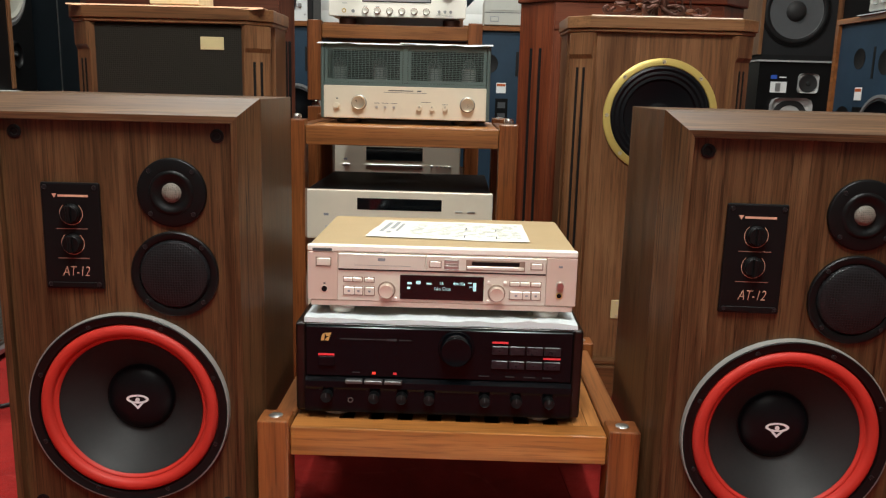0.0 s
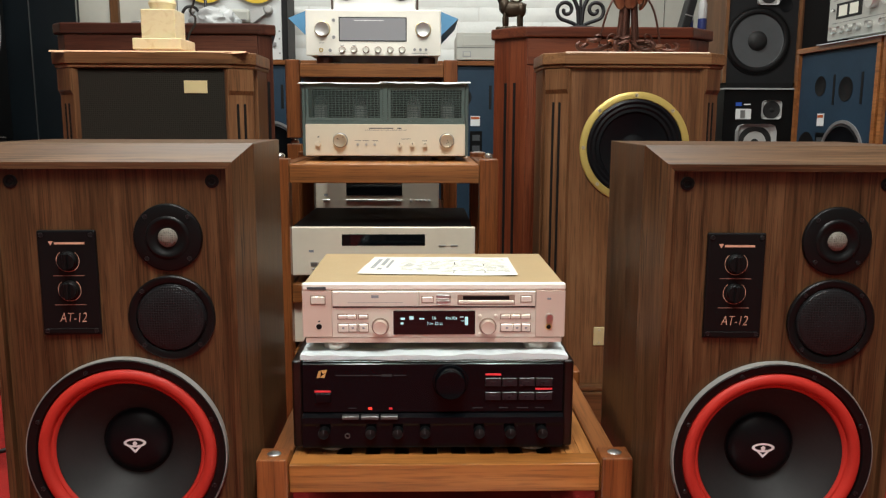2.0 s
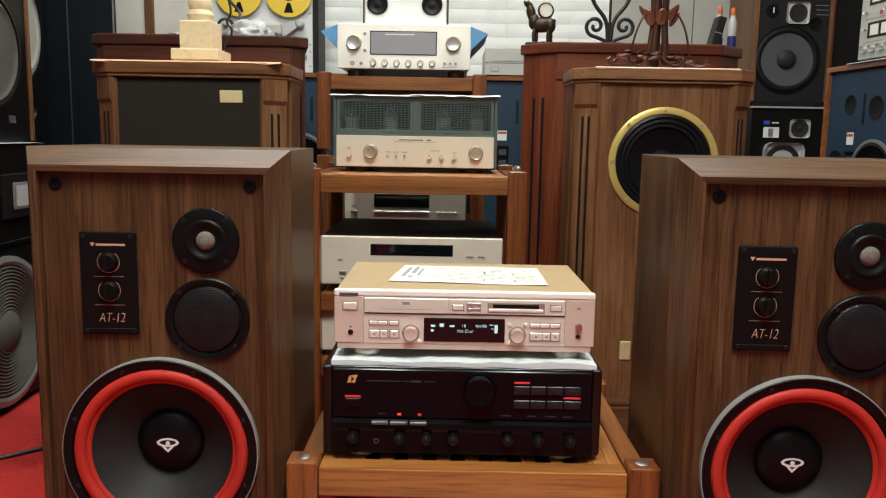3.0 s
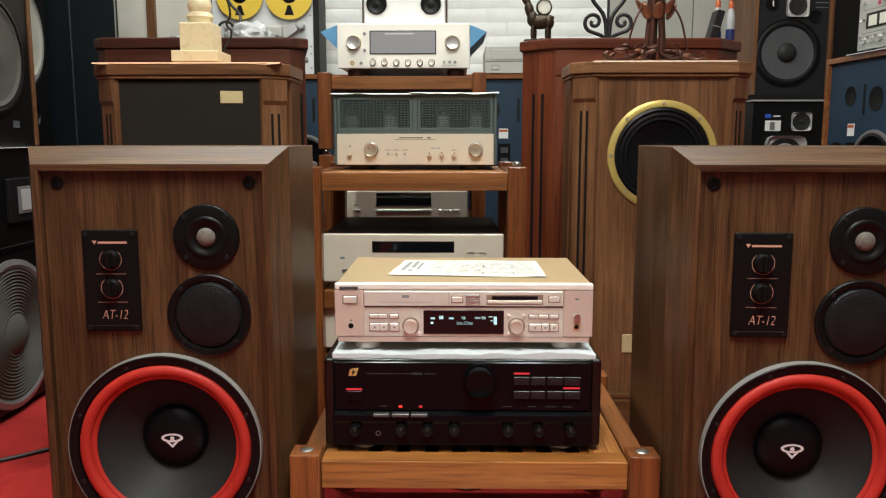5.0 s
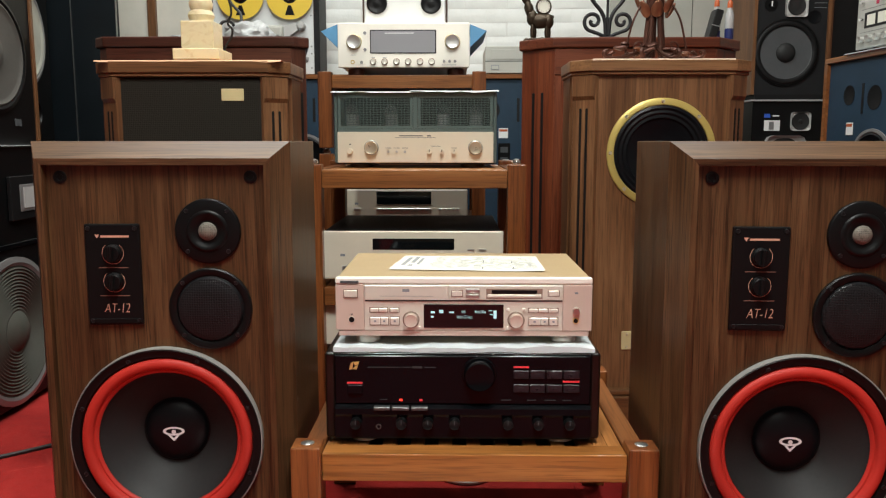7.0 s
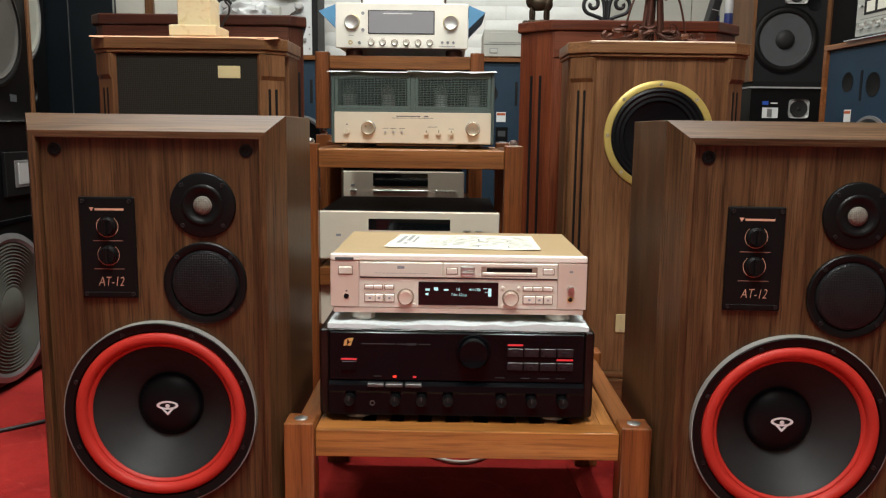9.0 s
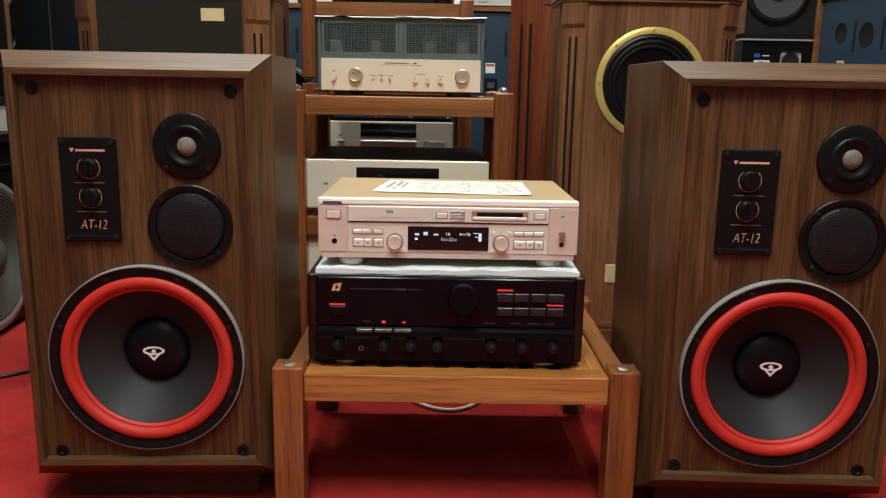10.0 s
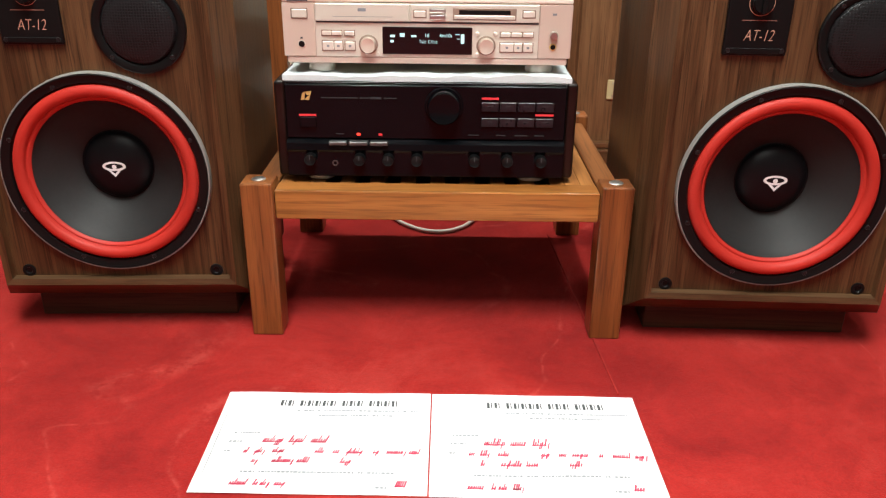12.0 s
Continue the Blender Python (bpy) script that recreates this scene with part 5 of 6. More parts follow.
def big_cabinet(x0, x1, y, cut, ztop, side_m, top_m, label, mirror=False):
    t = thing("corner_cabinet_speaker", pose(0, 0, 0), label, "speaker", "tall corner-cut speakers")
    b = cut
    pts = [(x0, y), (x1, y), (x1 + cut, y + b), (x1 - 0.08, y + 0.55), (x0 + 0.08, y + 0.55), (x0 - cut, y + b)]
    part("body", prism(bmesh.new(), pts, 0, ztop - 0.0335, 0.002), side_m, t)
    o = 0.012
    top = [(x0 - o * 0.4, y - o), (x1 + o * 0.4, y - o), (x1 + cut + o, y + b - o * 0.4), (x1 - 0.08 + o, y + 0.55), (x0 + 0.08 - o, y + 0.55), (x0 - cut - o, y + b - o * 0.4)]
    part("top_board", prism(bmesh.new(), top, ztop - 0.033, ztop, 0.005), top_m, t, "dark polished top board")
    # frame on the front, and dark slots in the cut corners
    part("front_frame", B(x0 + 0.004, x1 - 0.004, y - 0.008, y - 0.0005, ztop - 0.115, ztop - 0.036, bev=0.001), top_m, t)
    for s, xa, xb in ((-1, x0, x0 - cut), (1, x1, x1 + cut)):
        for f in (0.34, 0.62):
            px, py = xa + (xb - xa) * f, y + b * f
            ang = math.degrees(math.atan2(b, xb - xa))
            sl = part("slot", B(-0.0045, 0.0045, -0.003, 0.003, 0.12, ztop - 0.17, bev=0.001), BLACK_SATIN, t, "dark upright slot")
            sl.matrix_basis = pose(px, py, 0, 0, 0, ang)
        part("corner_strip", B(xa - 0.014 * s - 0.012, xa - 0.014 * s + 0.012, y - 0.006, y - 0.0005, 0.02, ztop - 0.118, bev=0.002), side_m, t)
    return t


big_cabinet(-1.115, -0.530, 2.5, 0.034, 1.061, wood("dark_mahogany_side", (0.05, 0.016, 0.010), (0.10, 0.032, 0.018), (0.15, 0.05, 0.028), "z", 0.34, 8), DARKRED_X, "dark mahogany corner-cut speaker cabinet behind the grille speaker")
big_cabinet(0.288, 0.80, 2.55, 0.092, 1.063, RED_Z, RED_X, "red mahogany corner-cut speaker cabinet with dark slots")


# ---- the back row ----
def blue_monitor(m, w, h, d, label, lab_x, wx=0.12):
    t = thing("studio_monitor", m, label, "speaker", "blue-fronted monitors")
    for x in (-w / 2, w / 2 - 0.018):
        part("side_panel", B(x, x + 0.018, -0.012, d, 0, h - 0.0185), RACK_X, t)
    part("top_panel", B(-w / 2, w / 2, -0.012, d, h - 0.018, h, bev=0.001), RACK_X, t, "orange-brown wooden top edge")
    part("bottom_panel", B(-w / 2 + 0.0185, w / 2 - 0.0185, -0.012, d, 0, 0.02), RACK_X, t)
    f = part("baffle", B(-w / 2 + 0.0185, w / 2 - 0.0185, 0, d - 0.001, 0.0205, h - 0.0185), BLUE_PAINT, t, "slate blue front board")
    for x, z, r in ((-w * 0.19, h - 0.135, 0.034), (w * 0.12, h - 0.15, 0.04), (-w * 0.33, h - 0.34, 0.05)):
        smooth(part("port", L([(r, 0.0012), (r * 0.96, 0.0012), (r * 0.9, 0.0004), (0, 0.0004)], x, z, 0, 28), BLACK_SATIN, f, "dark round port"))
    for x in (-w * 0.02, w * 0.30):
        part("slot", B(x - 0.006, x + 0.006, -0.0012, 0.0002, h - 0.20, h - 0.10), BLACK_SATIN, f)
    part("badge", B(lab_x - 0.02, lab_x + 0.02, -0.0022, -0.0001, h - 0.270, h - 0.228, bev=0.0005), PAPER, f, "white maker's label")
    part("badge_stripe", B(lab_x - 0.018, lab_x + 0.018, -0.0026, -0.0023, h - 0.242, h - 0.232), ORANGE_CAP, f)
    part("control_panel", B(lab_x - 0.022, lab_x + 0.03, -0.0026, -0.0001, h - 0.40, h - 0.292, bev=0.0006), BLACK, f)
    for z in (h - 0.32, h - 0.365):
        part("control_frame", B(lab_x - 0.012, lab_x + 0.02, -0.0034, -0.0027, z - 0.012, z + 0.012), INK, f)
    wz = h - 0.375
    smooth(part("woofer_ring", L([(0.125, 0), (0.125, 0.004), (0.115, 0.005), (0.111, 0.002)], w * wx, wz, 0, 44), RIM_GREY, f, "grey cast ring"))
    smooth(part("woofer_cone", L([(0.112, 0.003), (0.105, 0.006), (0.098, 0.0015), (0.05, 0.0010), (0.03, 0.006), (0, 0.008)], w * wx, wz, 0, 40), CAP, f))
    return t


blue_monitor(pose(-0.62, 3.45, 0), 0.66, 1.022, 0.42, "blue-fronted studio monitor in a wooden case by the wall", 0.2, -0.1)
blue_monitor(pose(0.05, 3.45, 0), 0.66, 1.022, 0.42, "blue-fronted studio monitor behind the racks", 0.135, -0.18)
blue_monitor(pose(0.72, 3.45, 0), 0.66, 1.022, 0.42, "blue-fronted studio monitor behind the red cabinet", 0.2, -0.1)
blue_monitor(pose(1.335, 2.675, 0, 0, 0, -86), 0.48, 1.03, 0.36, "blue-fronted studio monitor standing along the side", -0.075)
blue_monitor(pose(1.37, 2.185, 0, 0, 0, -86), 0.48, 1.03, 0.36, "blue-fronted studio monitor standing along the side", -0.075)


def black_stack():
    t = thing("monitor_speaker", pose(1.46, 3.6, 0.945), "black-fronted speaker with grey woofer in a walnut case", "speaker")
    h, w = 0.62, 0.155
    for s in (-1, 1):
        part("side_panel", B(*sorted((s * w, s * (w + 0.014))), -0.01, 0.34, 0, h), BROWN_Z, t)
    part("top_panel", B(-w, w, -0.008, 0.34, h - 0.014, h), BROWN_X, t)
    f = part("baffle", B(-w, w, 0, 0.33, 0, h - 0.0145), BAFFLE_BLACK, t, "charcoal front board")
    cz = 0.182
    smooth(part("woofer", L([(0.1145, 0.003), (0.112, 0.0012), (0.06, -0.0012), (0.042, -0.0015)], -0.02, cz, -0.003, 48), CONE_GREY, f, "pale grey woofer cone"), 30)
    prof = [(0.138, 0.0)] + [(0.1265 + 0.0115 * math.cos(a), 0.003 + 0.006 * math.sin(a)) for a in (math.pi * i / 8 for i in range(9))] + [(0.1140, 0.002)]
    smooth(part("surround", L(prof, -0.02, cz, -0.003, 48), BLACK_SATIN, f, "dark rolled surround"), 50)
    smooth(part("woofer_frame", L([(0.146, 0.001), (0.146, 0.005), (0.139, 0.006), (0.137, 0.003)], -0.02, cz, -0.002, 48), BLACK, f))
    smooth(part("dust_cap", L([(0.043, -0.001), (0.036, 0.010), (0.02, 0.017), (0, 0.019)], -0.02, cz, -0.003, 30), CONE, f, "dark dust cap"))
    m = part("midrange_frame", B(-0.032, 0.064, -0.005, -0.0002, 0.335, 0.428, bev=0.012, seg=2), RIM_PALE, f, "silver square driver frame")
    smooth(part("midrange_cone", L([(0.040, 0), (0.037, 0.002), (0.030, 0.0005), (0.012, -0.001), (0, 0.004)], 0.016, 0.382, -0.006, 30), CONE, m))
    smooth(part("port", L([(0.030, 0.0015), (0.028, 0.0015), (0.026, 0.0004), (0, 0.0004)], 0.098, 0.335, 0, 26), CAP, f, "black port"))
    k = part("attenuator", L([(0.029, 0), (0.029, 0.003), (0.012, 0.003), (0.010, 0.012), (0, 0.012)], -0.095, 0.390, 0, 26), BLACK, f)
    part("pointer", B(-0.0975, -0.0925, -0.0135, -0.0122, 0.380, 0.403), WHITE_INK, k)
    for z in (0.375, 0.395, 0.415):
        part("print_bar", B(0.095, 0.15, -0.0006, -0.0001, z, z + 0.002), INK_PALE, f)
    u = thing("bookshelf_speaker", pose(1.46, 3.585, 0), "black speaker with silver-framed drivers and a blue badge", "speaker")
    part("cabinet", B(-0.158, 0.165, 0, 0.34, 0, 0.915, bev=0.002), BLACK, u)
    part("tweeter_frame", B(0.012, 0.098, -0.006, -0.0002, 0.785, 0.868, bev=0.014, seg=2), RIM_PALE, u, "silver tweeter frame")
    smooth(part("tweeter_cone", L([(0.039, 0), (0.036, 0.003), (0.028, 0.001), (0.010, 0.0), (0.007, 0.004), (0, 0.005)], 0.055, 0.8265, -0.0062, 30), CONE, u))
    part("blue_badge", B(-0.105, -0.079, -0.002, -0.0002, 0.843, 0.859), BLUE_INK, u, "blue badge")
    part("print_bar", B(-0.068, -0.038, -0.001, -0.0002, 0.848, 0.853), WHITE_INK, u)
    part("level_panel", B(-0.104, -0.034, -0.002, -0.0002, 0.785, 0.831, bev=0.0006), PAPER, u, "white level panel")
    part("level_slot", B(-0.083, -0.062, -0.004, -0.0022, 0.79, 0.825), RIM_GREY, u)
    part("midrange_frame", B(-0.10, 0.075, -0.006, -0.0002, 0.60, 0.764, bev=0.03, seg=2), RIM_PALE, u, "silver driver frame")
    smooth(part("midrange_cone", L([(0.077, 0), (0.07, 0.003), (0.05, -0.0005), (0.02, -0.0005), (0, 0.01)], -0.0125, 0.68, -0.0062, 34), CONE, u))
    part("lid_edge", B(-0.17, 0.17, -0.012, 0.36, 0.915, 0.922), BAG, u, "pale film over the lid")
    part("spacer", B(-0.15, 0.15, 0.01, 0.3, 0.9222, 0.945), BLACK_SATIN, u)
    # second stack further along
    n = thing("monitor_speaker", pose(1.80, 3.62, 0), "dark speaker in a narrow walnut case behind", "speaker")
    part("case", B(-0.155, 0.16, 0.008, 0.34, 0, 1.56), BLACK_SATIN, n)
    part("side_panel", B(-0.175, -0.1555, -0.012, 0.34, 0, 1.56), BROWN_Z, n, "walnut side panel")


black_stack()


def silver_tuner():
    m = pose(1.342, 2.54, 1.033, 0, 0, -86)
    t = thing("cassette_tuner", m, "silver deck with knobs and meters on a blue monitor", "tape deck")
    part("case", B(-0.20, 0.22, 0.013, 0.30, 0.012, 0.30, bev=0.002), PANEL_GREY, t)
    f = part("front_panel", B(-0.205, 0.225, 0, 0.0125, 0.01, 0.305, bev=0.002), TUNER_FACE, t, "silver front panel")
    for z in (0.075, 0.18):
        part("meter_window", B(-0.16, -0.02, -0.001, 0.0002, z, z + 0.05), BLACK, f)
        for x in (-0.145, -0.085):
            part("meter", B(x, x + 0.045, -0.0018, -0.0011, z + 0.008, z + 0.042), PAPER_CREAM, f)
    for x in (-0.165, -0.12, -0.075, -0.03, 0.03, 0.1):
        knob(f, x, 0.04, 0, 0.011, 0.016, ALU)
    for x in (0.04, 0.12, 0.18):
        knob(f, x, 0.11, 0, 0.024, 0.02, ALU)
    for x, z in ((-0.17, 0.105), (-0.17, 0.16), (-0.06, 0.155), (0.0, 0.165), (-0.12, 0.265), (-0.05, 0.262), (0.03, 0.26)):
        knob(f, x, z, 0, 0.0055, 0.012, CHROME, "toggle")
    part("cassette_well", B(0.02, 0.20, -0.001, 0.0002, 0.165, 0.235, bev=0.0006), BLACK, f, "dark cassette well")
    for z in (0.062, 0.136, 0.245):
        part("print_bar", B(-0.18, 0.16, -0.0004, -0.0001, z, z + 0.0012), INK, f)
    part("red_mark", B(-0.1, -0.085, -0.001, -0.0002, 0.145, 0.157), INK_RED, f)
    for x in (-0.15, 0.17):
        for y in (0.03, 0.26):
            part("foot", B(x - 0.02, x + 0.02, y - 0.02, y + 0.02, 0, 0.0115, bev=0.002), BLACK, t)
    bm = B(-0.235, 0.24, -0.02, 0.32, -0.0025, -0.0003)
    c = link_mesh("cloth", bm, CLOTH)
    c.matrix_basis = m
    tagged(c, "white cloth lying under the silver deck", "cloth")


silver_tuner()


def reel_recorder():
    t = thing("reel_tape_recorder", pose(-0.84, 3.47, 1.0225), "silver reel-to-reel recorder with two yellow reels", "tape recorder")
    part("case", B(-0.228, 0.232, 0.0085, 0.2, 0, 0.56, bev=0.003), BLACK_SATIN, t, "black case")
    f = part("deck_plate", B(-0.222, 0.208, 0, 0.008, 0.004, 0.552, bev=0.001), DECK_WHITE, t, "pale silver deck plate")
    for x in (-0.098, 0.112):
        r = part("reel", L([(0.1, 0.02), (0.1, 0.022), (0.034, 0.022), (0.034, 0.020), (0.1, 0.02)], x, 0.33, 0, 48), YELLOW, t, "yellow tape reel")
        part("tape_pack", L([(0.068, 0.003), (0.068, 0.018), (0.02, 0.018)], x, 0.33, 0, 36), BLACK, r, "dark wound tape")
        for a in (30, 150, 270):
            c, s = math.cos(radians(a)), math.sin(radians(a))
            bm = bmesh.new()
            q = [(0.042, 9), (0.085, 14), (0.085, -14), (0.042, -9)]
            bm.faces.new([bm.verts.new((x + rr * math.cos(radians(a + d)), -0.0225, 0.33 + rr * math.sin(radians(a + d)))) for rr, d in q])
            part("reel_opening", bm, BLACK, r)
        smooth(part("hub", L([(0.022, 0), (0.022, 0.026), (0.018, 0.03), (0, 0.03)], x, 0.33, 0, 24), CHROME, r))
    part("head_cover", B(-0.10, 0.085, -0.05, -0.0005, 0.150, 0.203, bev=0.010, seg=2), GREY_BOX, t, "grey head cover")
    part("head_cover_lip", B(-0.07, 0.07, -0.054, -0.0505, 0.158, 0.163, bev=0.001), RIM_GREY, t)
    bm = bmesh.new()
    arm = [(0.0855, 0.152), (0.098, 0.152), (0.146, 0.186), (0.136, 0.214), (0.0855, 0.200)]
    fr = [bm.verts.new((u, -0.03, v)) for u, v in arm]
    bk = [bm.verts.new((u, -0.0005, v)) for u, v in arm]
    bm.faces.new(fr), bm.faces.new(bk)
    for i in range(5):
        bm.faces.new([fr[i], fr[(i + 1) % 5], bk[(i + 1) % 5], bk[i]])
    bmesh.ops.recalc_face_normals(bm, faces=bm.faces)
    part("tape_arm", bm, RIM_PALE, t, "grey slanting tape arm")
    for x in (-0.155, 0.160):
        smooth(part("tension_roller", L([(0.016, 0), (0.016, 0.03), (0.012, 0.034), (0, 0.034)], x, 0.205, 0, 22), RIM_PALE, t))
    for i in range(6):
        part("key", B(0.07 + i * 0.02, 0.085 + i * 0.02, -0.008, -0.0003, 0.06, 0.075, bev=0.001), RIM_GREY, t)
    for z in (0.03, 0.09, 0.12, 0.25):
        bolt(t, 0.198, z, 0, 0.004, RIM_GREY)


reel_recorder()

t = thing("video_recorder", pose(0.32, 3.46, 1.0225), "grey-beige video recorder standing on a blue monitor", "recorder")
part("case", B(-0.215, 0.215, 0.008, 0.3, 0.006, 0.118, bev=0.003), GREY_BOX, t)
f = part("front_panel", B(-0.216, 0.216, 0, 0.0075, 0.006, 0.118, bev=0.002), GREY_BOX, t)
part("cassette_flap", B(-0.19, 0.0, -0.002, -0.0002, 0.064, 0.106, bev=0.001), GREY_BOX, f)
part("seam", B(-0.214, 0.214, -0.0008, -0.0001, 0.055, 0.0575), INK, f)
part("button", B(-0.187, -0.158, -0.003, -0.0002, 0.022, 0.037, bev=0.001), GREY_BOX, f)
part("button_rim", B(-0.190, -0.155, -0.0015, -0.0001, 0.019, 0.040), INK_PALE, f)
for x in (-0.17, 0.17):
    part("foot", B(x - 0.02, x + 0.02, 0.02, 0.28, 0, 0.0058), BLACK, t)


# ---- ornaments ----
t = thing("onyx_column_base", pose(-0.659, 2.0, 0.9375) @ Matrix.Diagonal((0.82, 0.82, 1.03, 1)), "cream onyx column on a stepped square base", "ornament")
part("plinth", B(-0.070, 0.070, -0.055, 0.085, 0, 0.026, bev=0.002), ONYX, t)
part("block", B(-0.049, 0.049, -0.036, 0.062, 0.0262, 0.092, bev=0.002), ONYX, t)
prof = [(0.034, 0), (0.036, 0.008), (0.040, 0.016), (0.036, 0.024), (0.030, 0.028), (0.034, 0.036), (0.036, 0.046), (0.031, 0.054), (0.028, 0.06), (0.031, 0.068), (0.029, 0.076), (0.026, 0.10), (0.026, 0.30), (0, 0.30)]
smooth(part("shaft", L(prof, 0, 0.0922, seg=36, axis="z", cy=0.013), ONYX, t, "turned cream shaft"), 50)


def doily(x0, x1, y0, y1, z, material, label, edge=0.004):
    bm = bmesh.new()
    n, k = 40, 16
    g = []
    for j in range(k + 1):
        row = []
        for i in range(n + 1):
            u, v = i / n, j / k
            zz = z + 0.0012 + 0.0022 * max(0, noise.noise(Vector((u * 8, v * 4, x0 * 5))))
            yy = y0 + (y1 - y0) * v
            if j <= 1:
                zz = z + 0.002
                yy = y0 - 0.0035 + 0.0035 * j
            if j == 0:
                zz = z - 0.0008 - edge * (0.1 + 1.1 * max(0, noise.noise(Vector((u * 7, x0, 3)))))
            row.append(bm.verts.new((x0 + (x1 - x0) * u, yy, zz)))
        g.append(row)
    for j in range(k):
        for i in range(n):
            bm.faces.new([g[j][i], g[j][i + 1], g[j + 1][i + 1], g[j + 1][i]])
    ext = bmesh.ops.extrude_face_region(bm, geom=list(bm.faces))
    for v in ext["geom"]:
        if isinstance(v, bmesh.types.BMVert):
            if v.co.z < z:
                v.co.y -= 0.0015
            else:
                v.co.z = z + 0.0004
    bmesh.ops.recalc_face_normals(bm, faces=bm.faces)
    ob = link_mesh("cover_cloth", bm, material)
    smooth(ob, 60)
    tagged(ob, label, "cloth")


doily(-0.89, -0.44, 1.9075, 2.10, 0.929, PEACH, "peach cloth spread over the grille speaker's top")
doily(0.315, 0.665, 1.9785, 2.17, 0.938, PEACH_PALE, "cream cloth laid over the yellow-ringed speaker's top")


def bronze_tree():
    """A dark copper lamp foot of curling stems."""
    t = thing("copper_lamp_foot", pose(0.487, 2.075, 0.9425) @ Matrix.Diagonal((1.25, 1.0, 1.0, 1)), "dark copper lamp foot with curling stems and leaves", "ornament")
    r = random.Random(3)
    for i in range(5):
        a = radians(360 * i / 5 + 20)
        c, s = math.cos(a), math.sin(a) * 0.6
        tube("stem", [(0.020 * c, 0.020 * s, 0.008), (0.017 * c, 0.017 * s, 0.06), (0.013 * c, 0.013 * s, 0.13), (0.02 * c, 0.02 * s, 0.26)], 0.0058, COPPER, t, "dark copper stem")
    for i in range(7):
        # drooping flower petals round the stems
        a = radians(360 * i / 7 - 90)
        c, s = math.cos(a), math.sin(a) * 0.7
        bm = bmesh.new()
        bmesh.ops.create_uvsphere(bm, u_segments=12, v_segments=8, radius=1.0)
        for v in bm.verts:
            k = 0.6 + 0.4 * v.co.z
            v.co = Vector((v.co.x * 0.013 * (1.2 - 0.4 * k), v.co.y * 0.005 + 0.004 * v.co.x ** 2, v.co.z * 0.022))
        bm.transform(pose(0.033 * c, 0.033 * s, 0.128 + 0.012 * (i % 2), 24, 0, math.degrees(a) + 90))
        smooth(part("petal", bm, COPPER_LIGHT, t, "bright copper petal"))
    for i in range(9):
        a = radians(360 * i / 9 + 12)
        c, s = math.cos(a), math.sin(a) * 0.55
        k = 0.055 + 0.05 * r.random()
        tube("root", [(0.015 * c, 0.015 * s, 0.03), (0.045 * c, 0.045 * s, 0.012 + 0.02 * r.random()), (k * c, k * s, 0.006), ((k + 0.022) * c, (k + 0.022) * s, 0.016), ((k + 0.014) * c, (k + 0.014) * s, 0.026)], 0.0045, COPPER, t, "curled copper root")
    for i in range(16):
        a = radians(360 * r.random())
        d, z = 0.03 + 0.06 * r.random(), 0.012 + 0.03 * r.random()
        bm = bmesh.new()
        bmesh.ops.create_icosphere(bm, subdivisions=2, radius=1.0)
        for v in bm.verts:
            v.co = Vector((v.co.x * 0.014, v.co.y * 0.009, v.co.z * 0.005 + 0.003 * math.sin(v.co.x * 3)))
        bm.transform(pose(d * math.cos(a), d * math.sin(a) * 0.6, z, 40 * r.random() - 20, 50 * r.random() - 25, 360 * r.random()))
        smooth(part("leaf", bm, COPPER_LIGHT if i % 4 == 0 else COPPER, t))
    for s in (-1, 1):
        tube("scroll", [(s * 0.026, -0.01, 0.15), (s * 0.044, -0.02, 0.11), (s * 0.056, -0.02, 0.06), (s * 0.062, -0.02, 0.02)], 0.0022, COPPER, t)
        tube("scroll", [(s * 0.045, -0.02, 0.02), (s * 0.040, -0.02, 0.045), (s * 0.030, -0.02, 0.045), (s * 0.033, -0.02, 0.034)], 0.0018, COPPER, t)
    bm = bmesh.new()
    bmesh.ops.create_icosphere(bm, subdivisions=3, radius=0.03)
    for v in bm.verts:
        v.co *= 1 + 0.25 * noise.noise(v.co * 60)
        v.co += Vector((0, 0, 0.215))
    smooth(part("cluster", bm, COPPER, t, "lumpy copper cluster"))


bronze_tree()


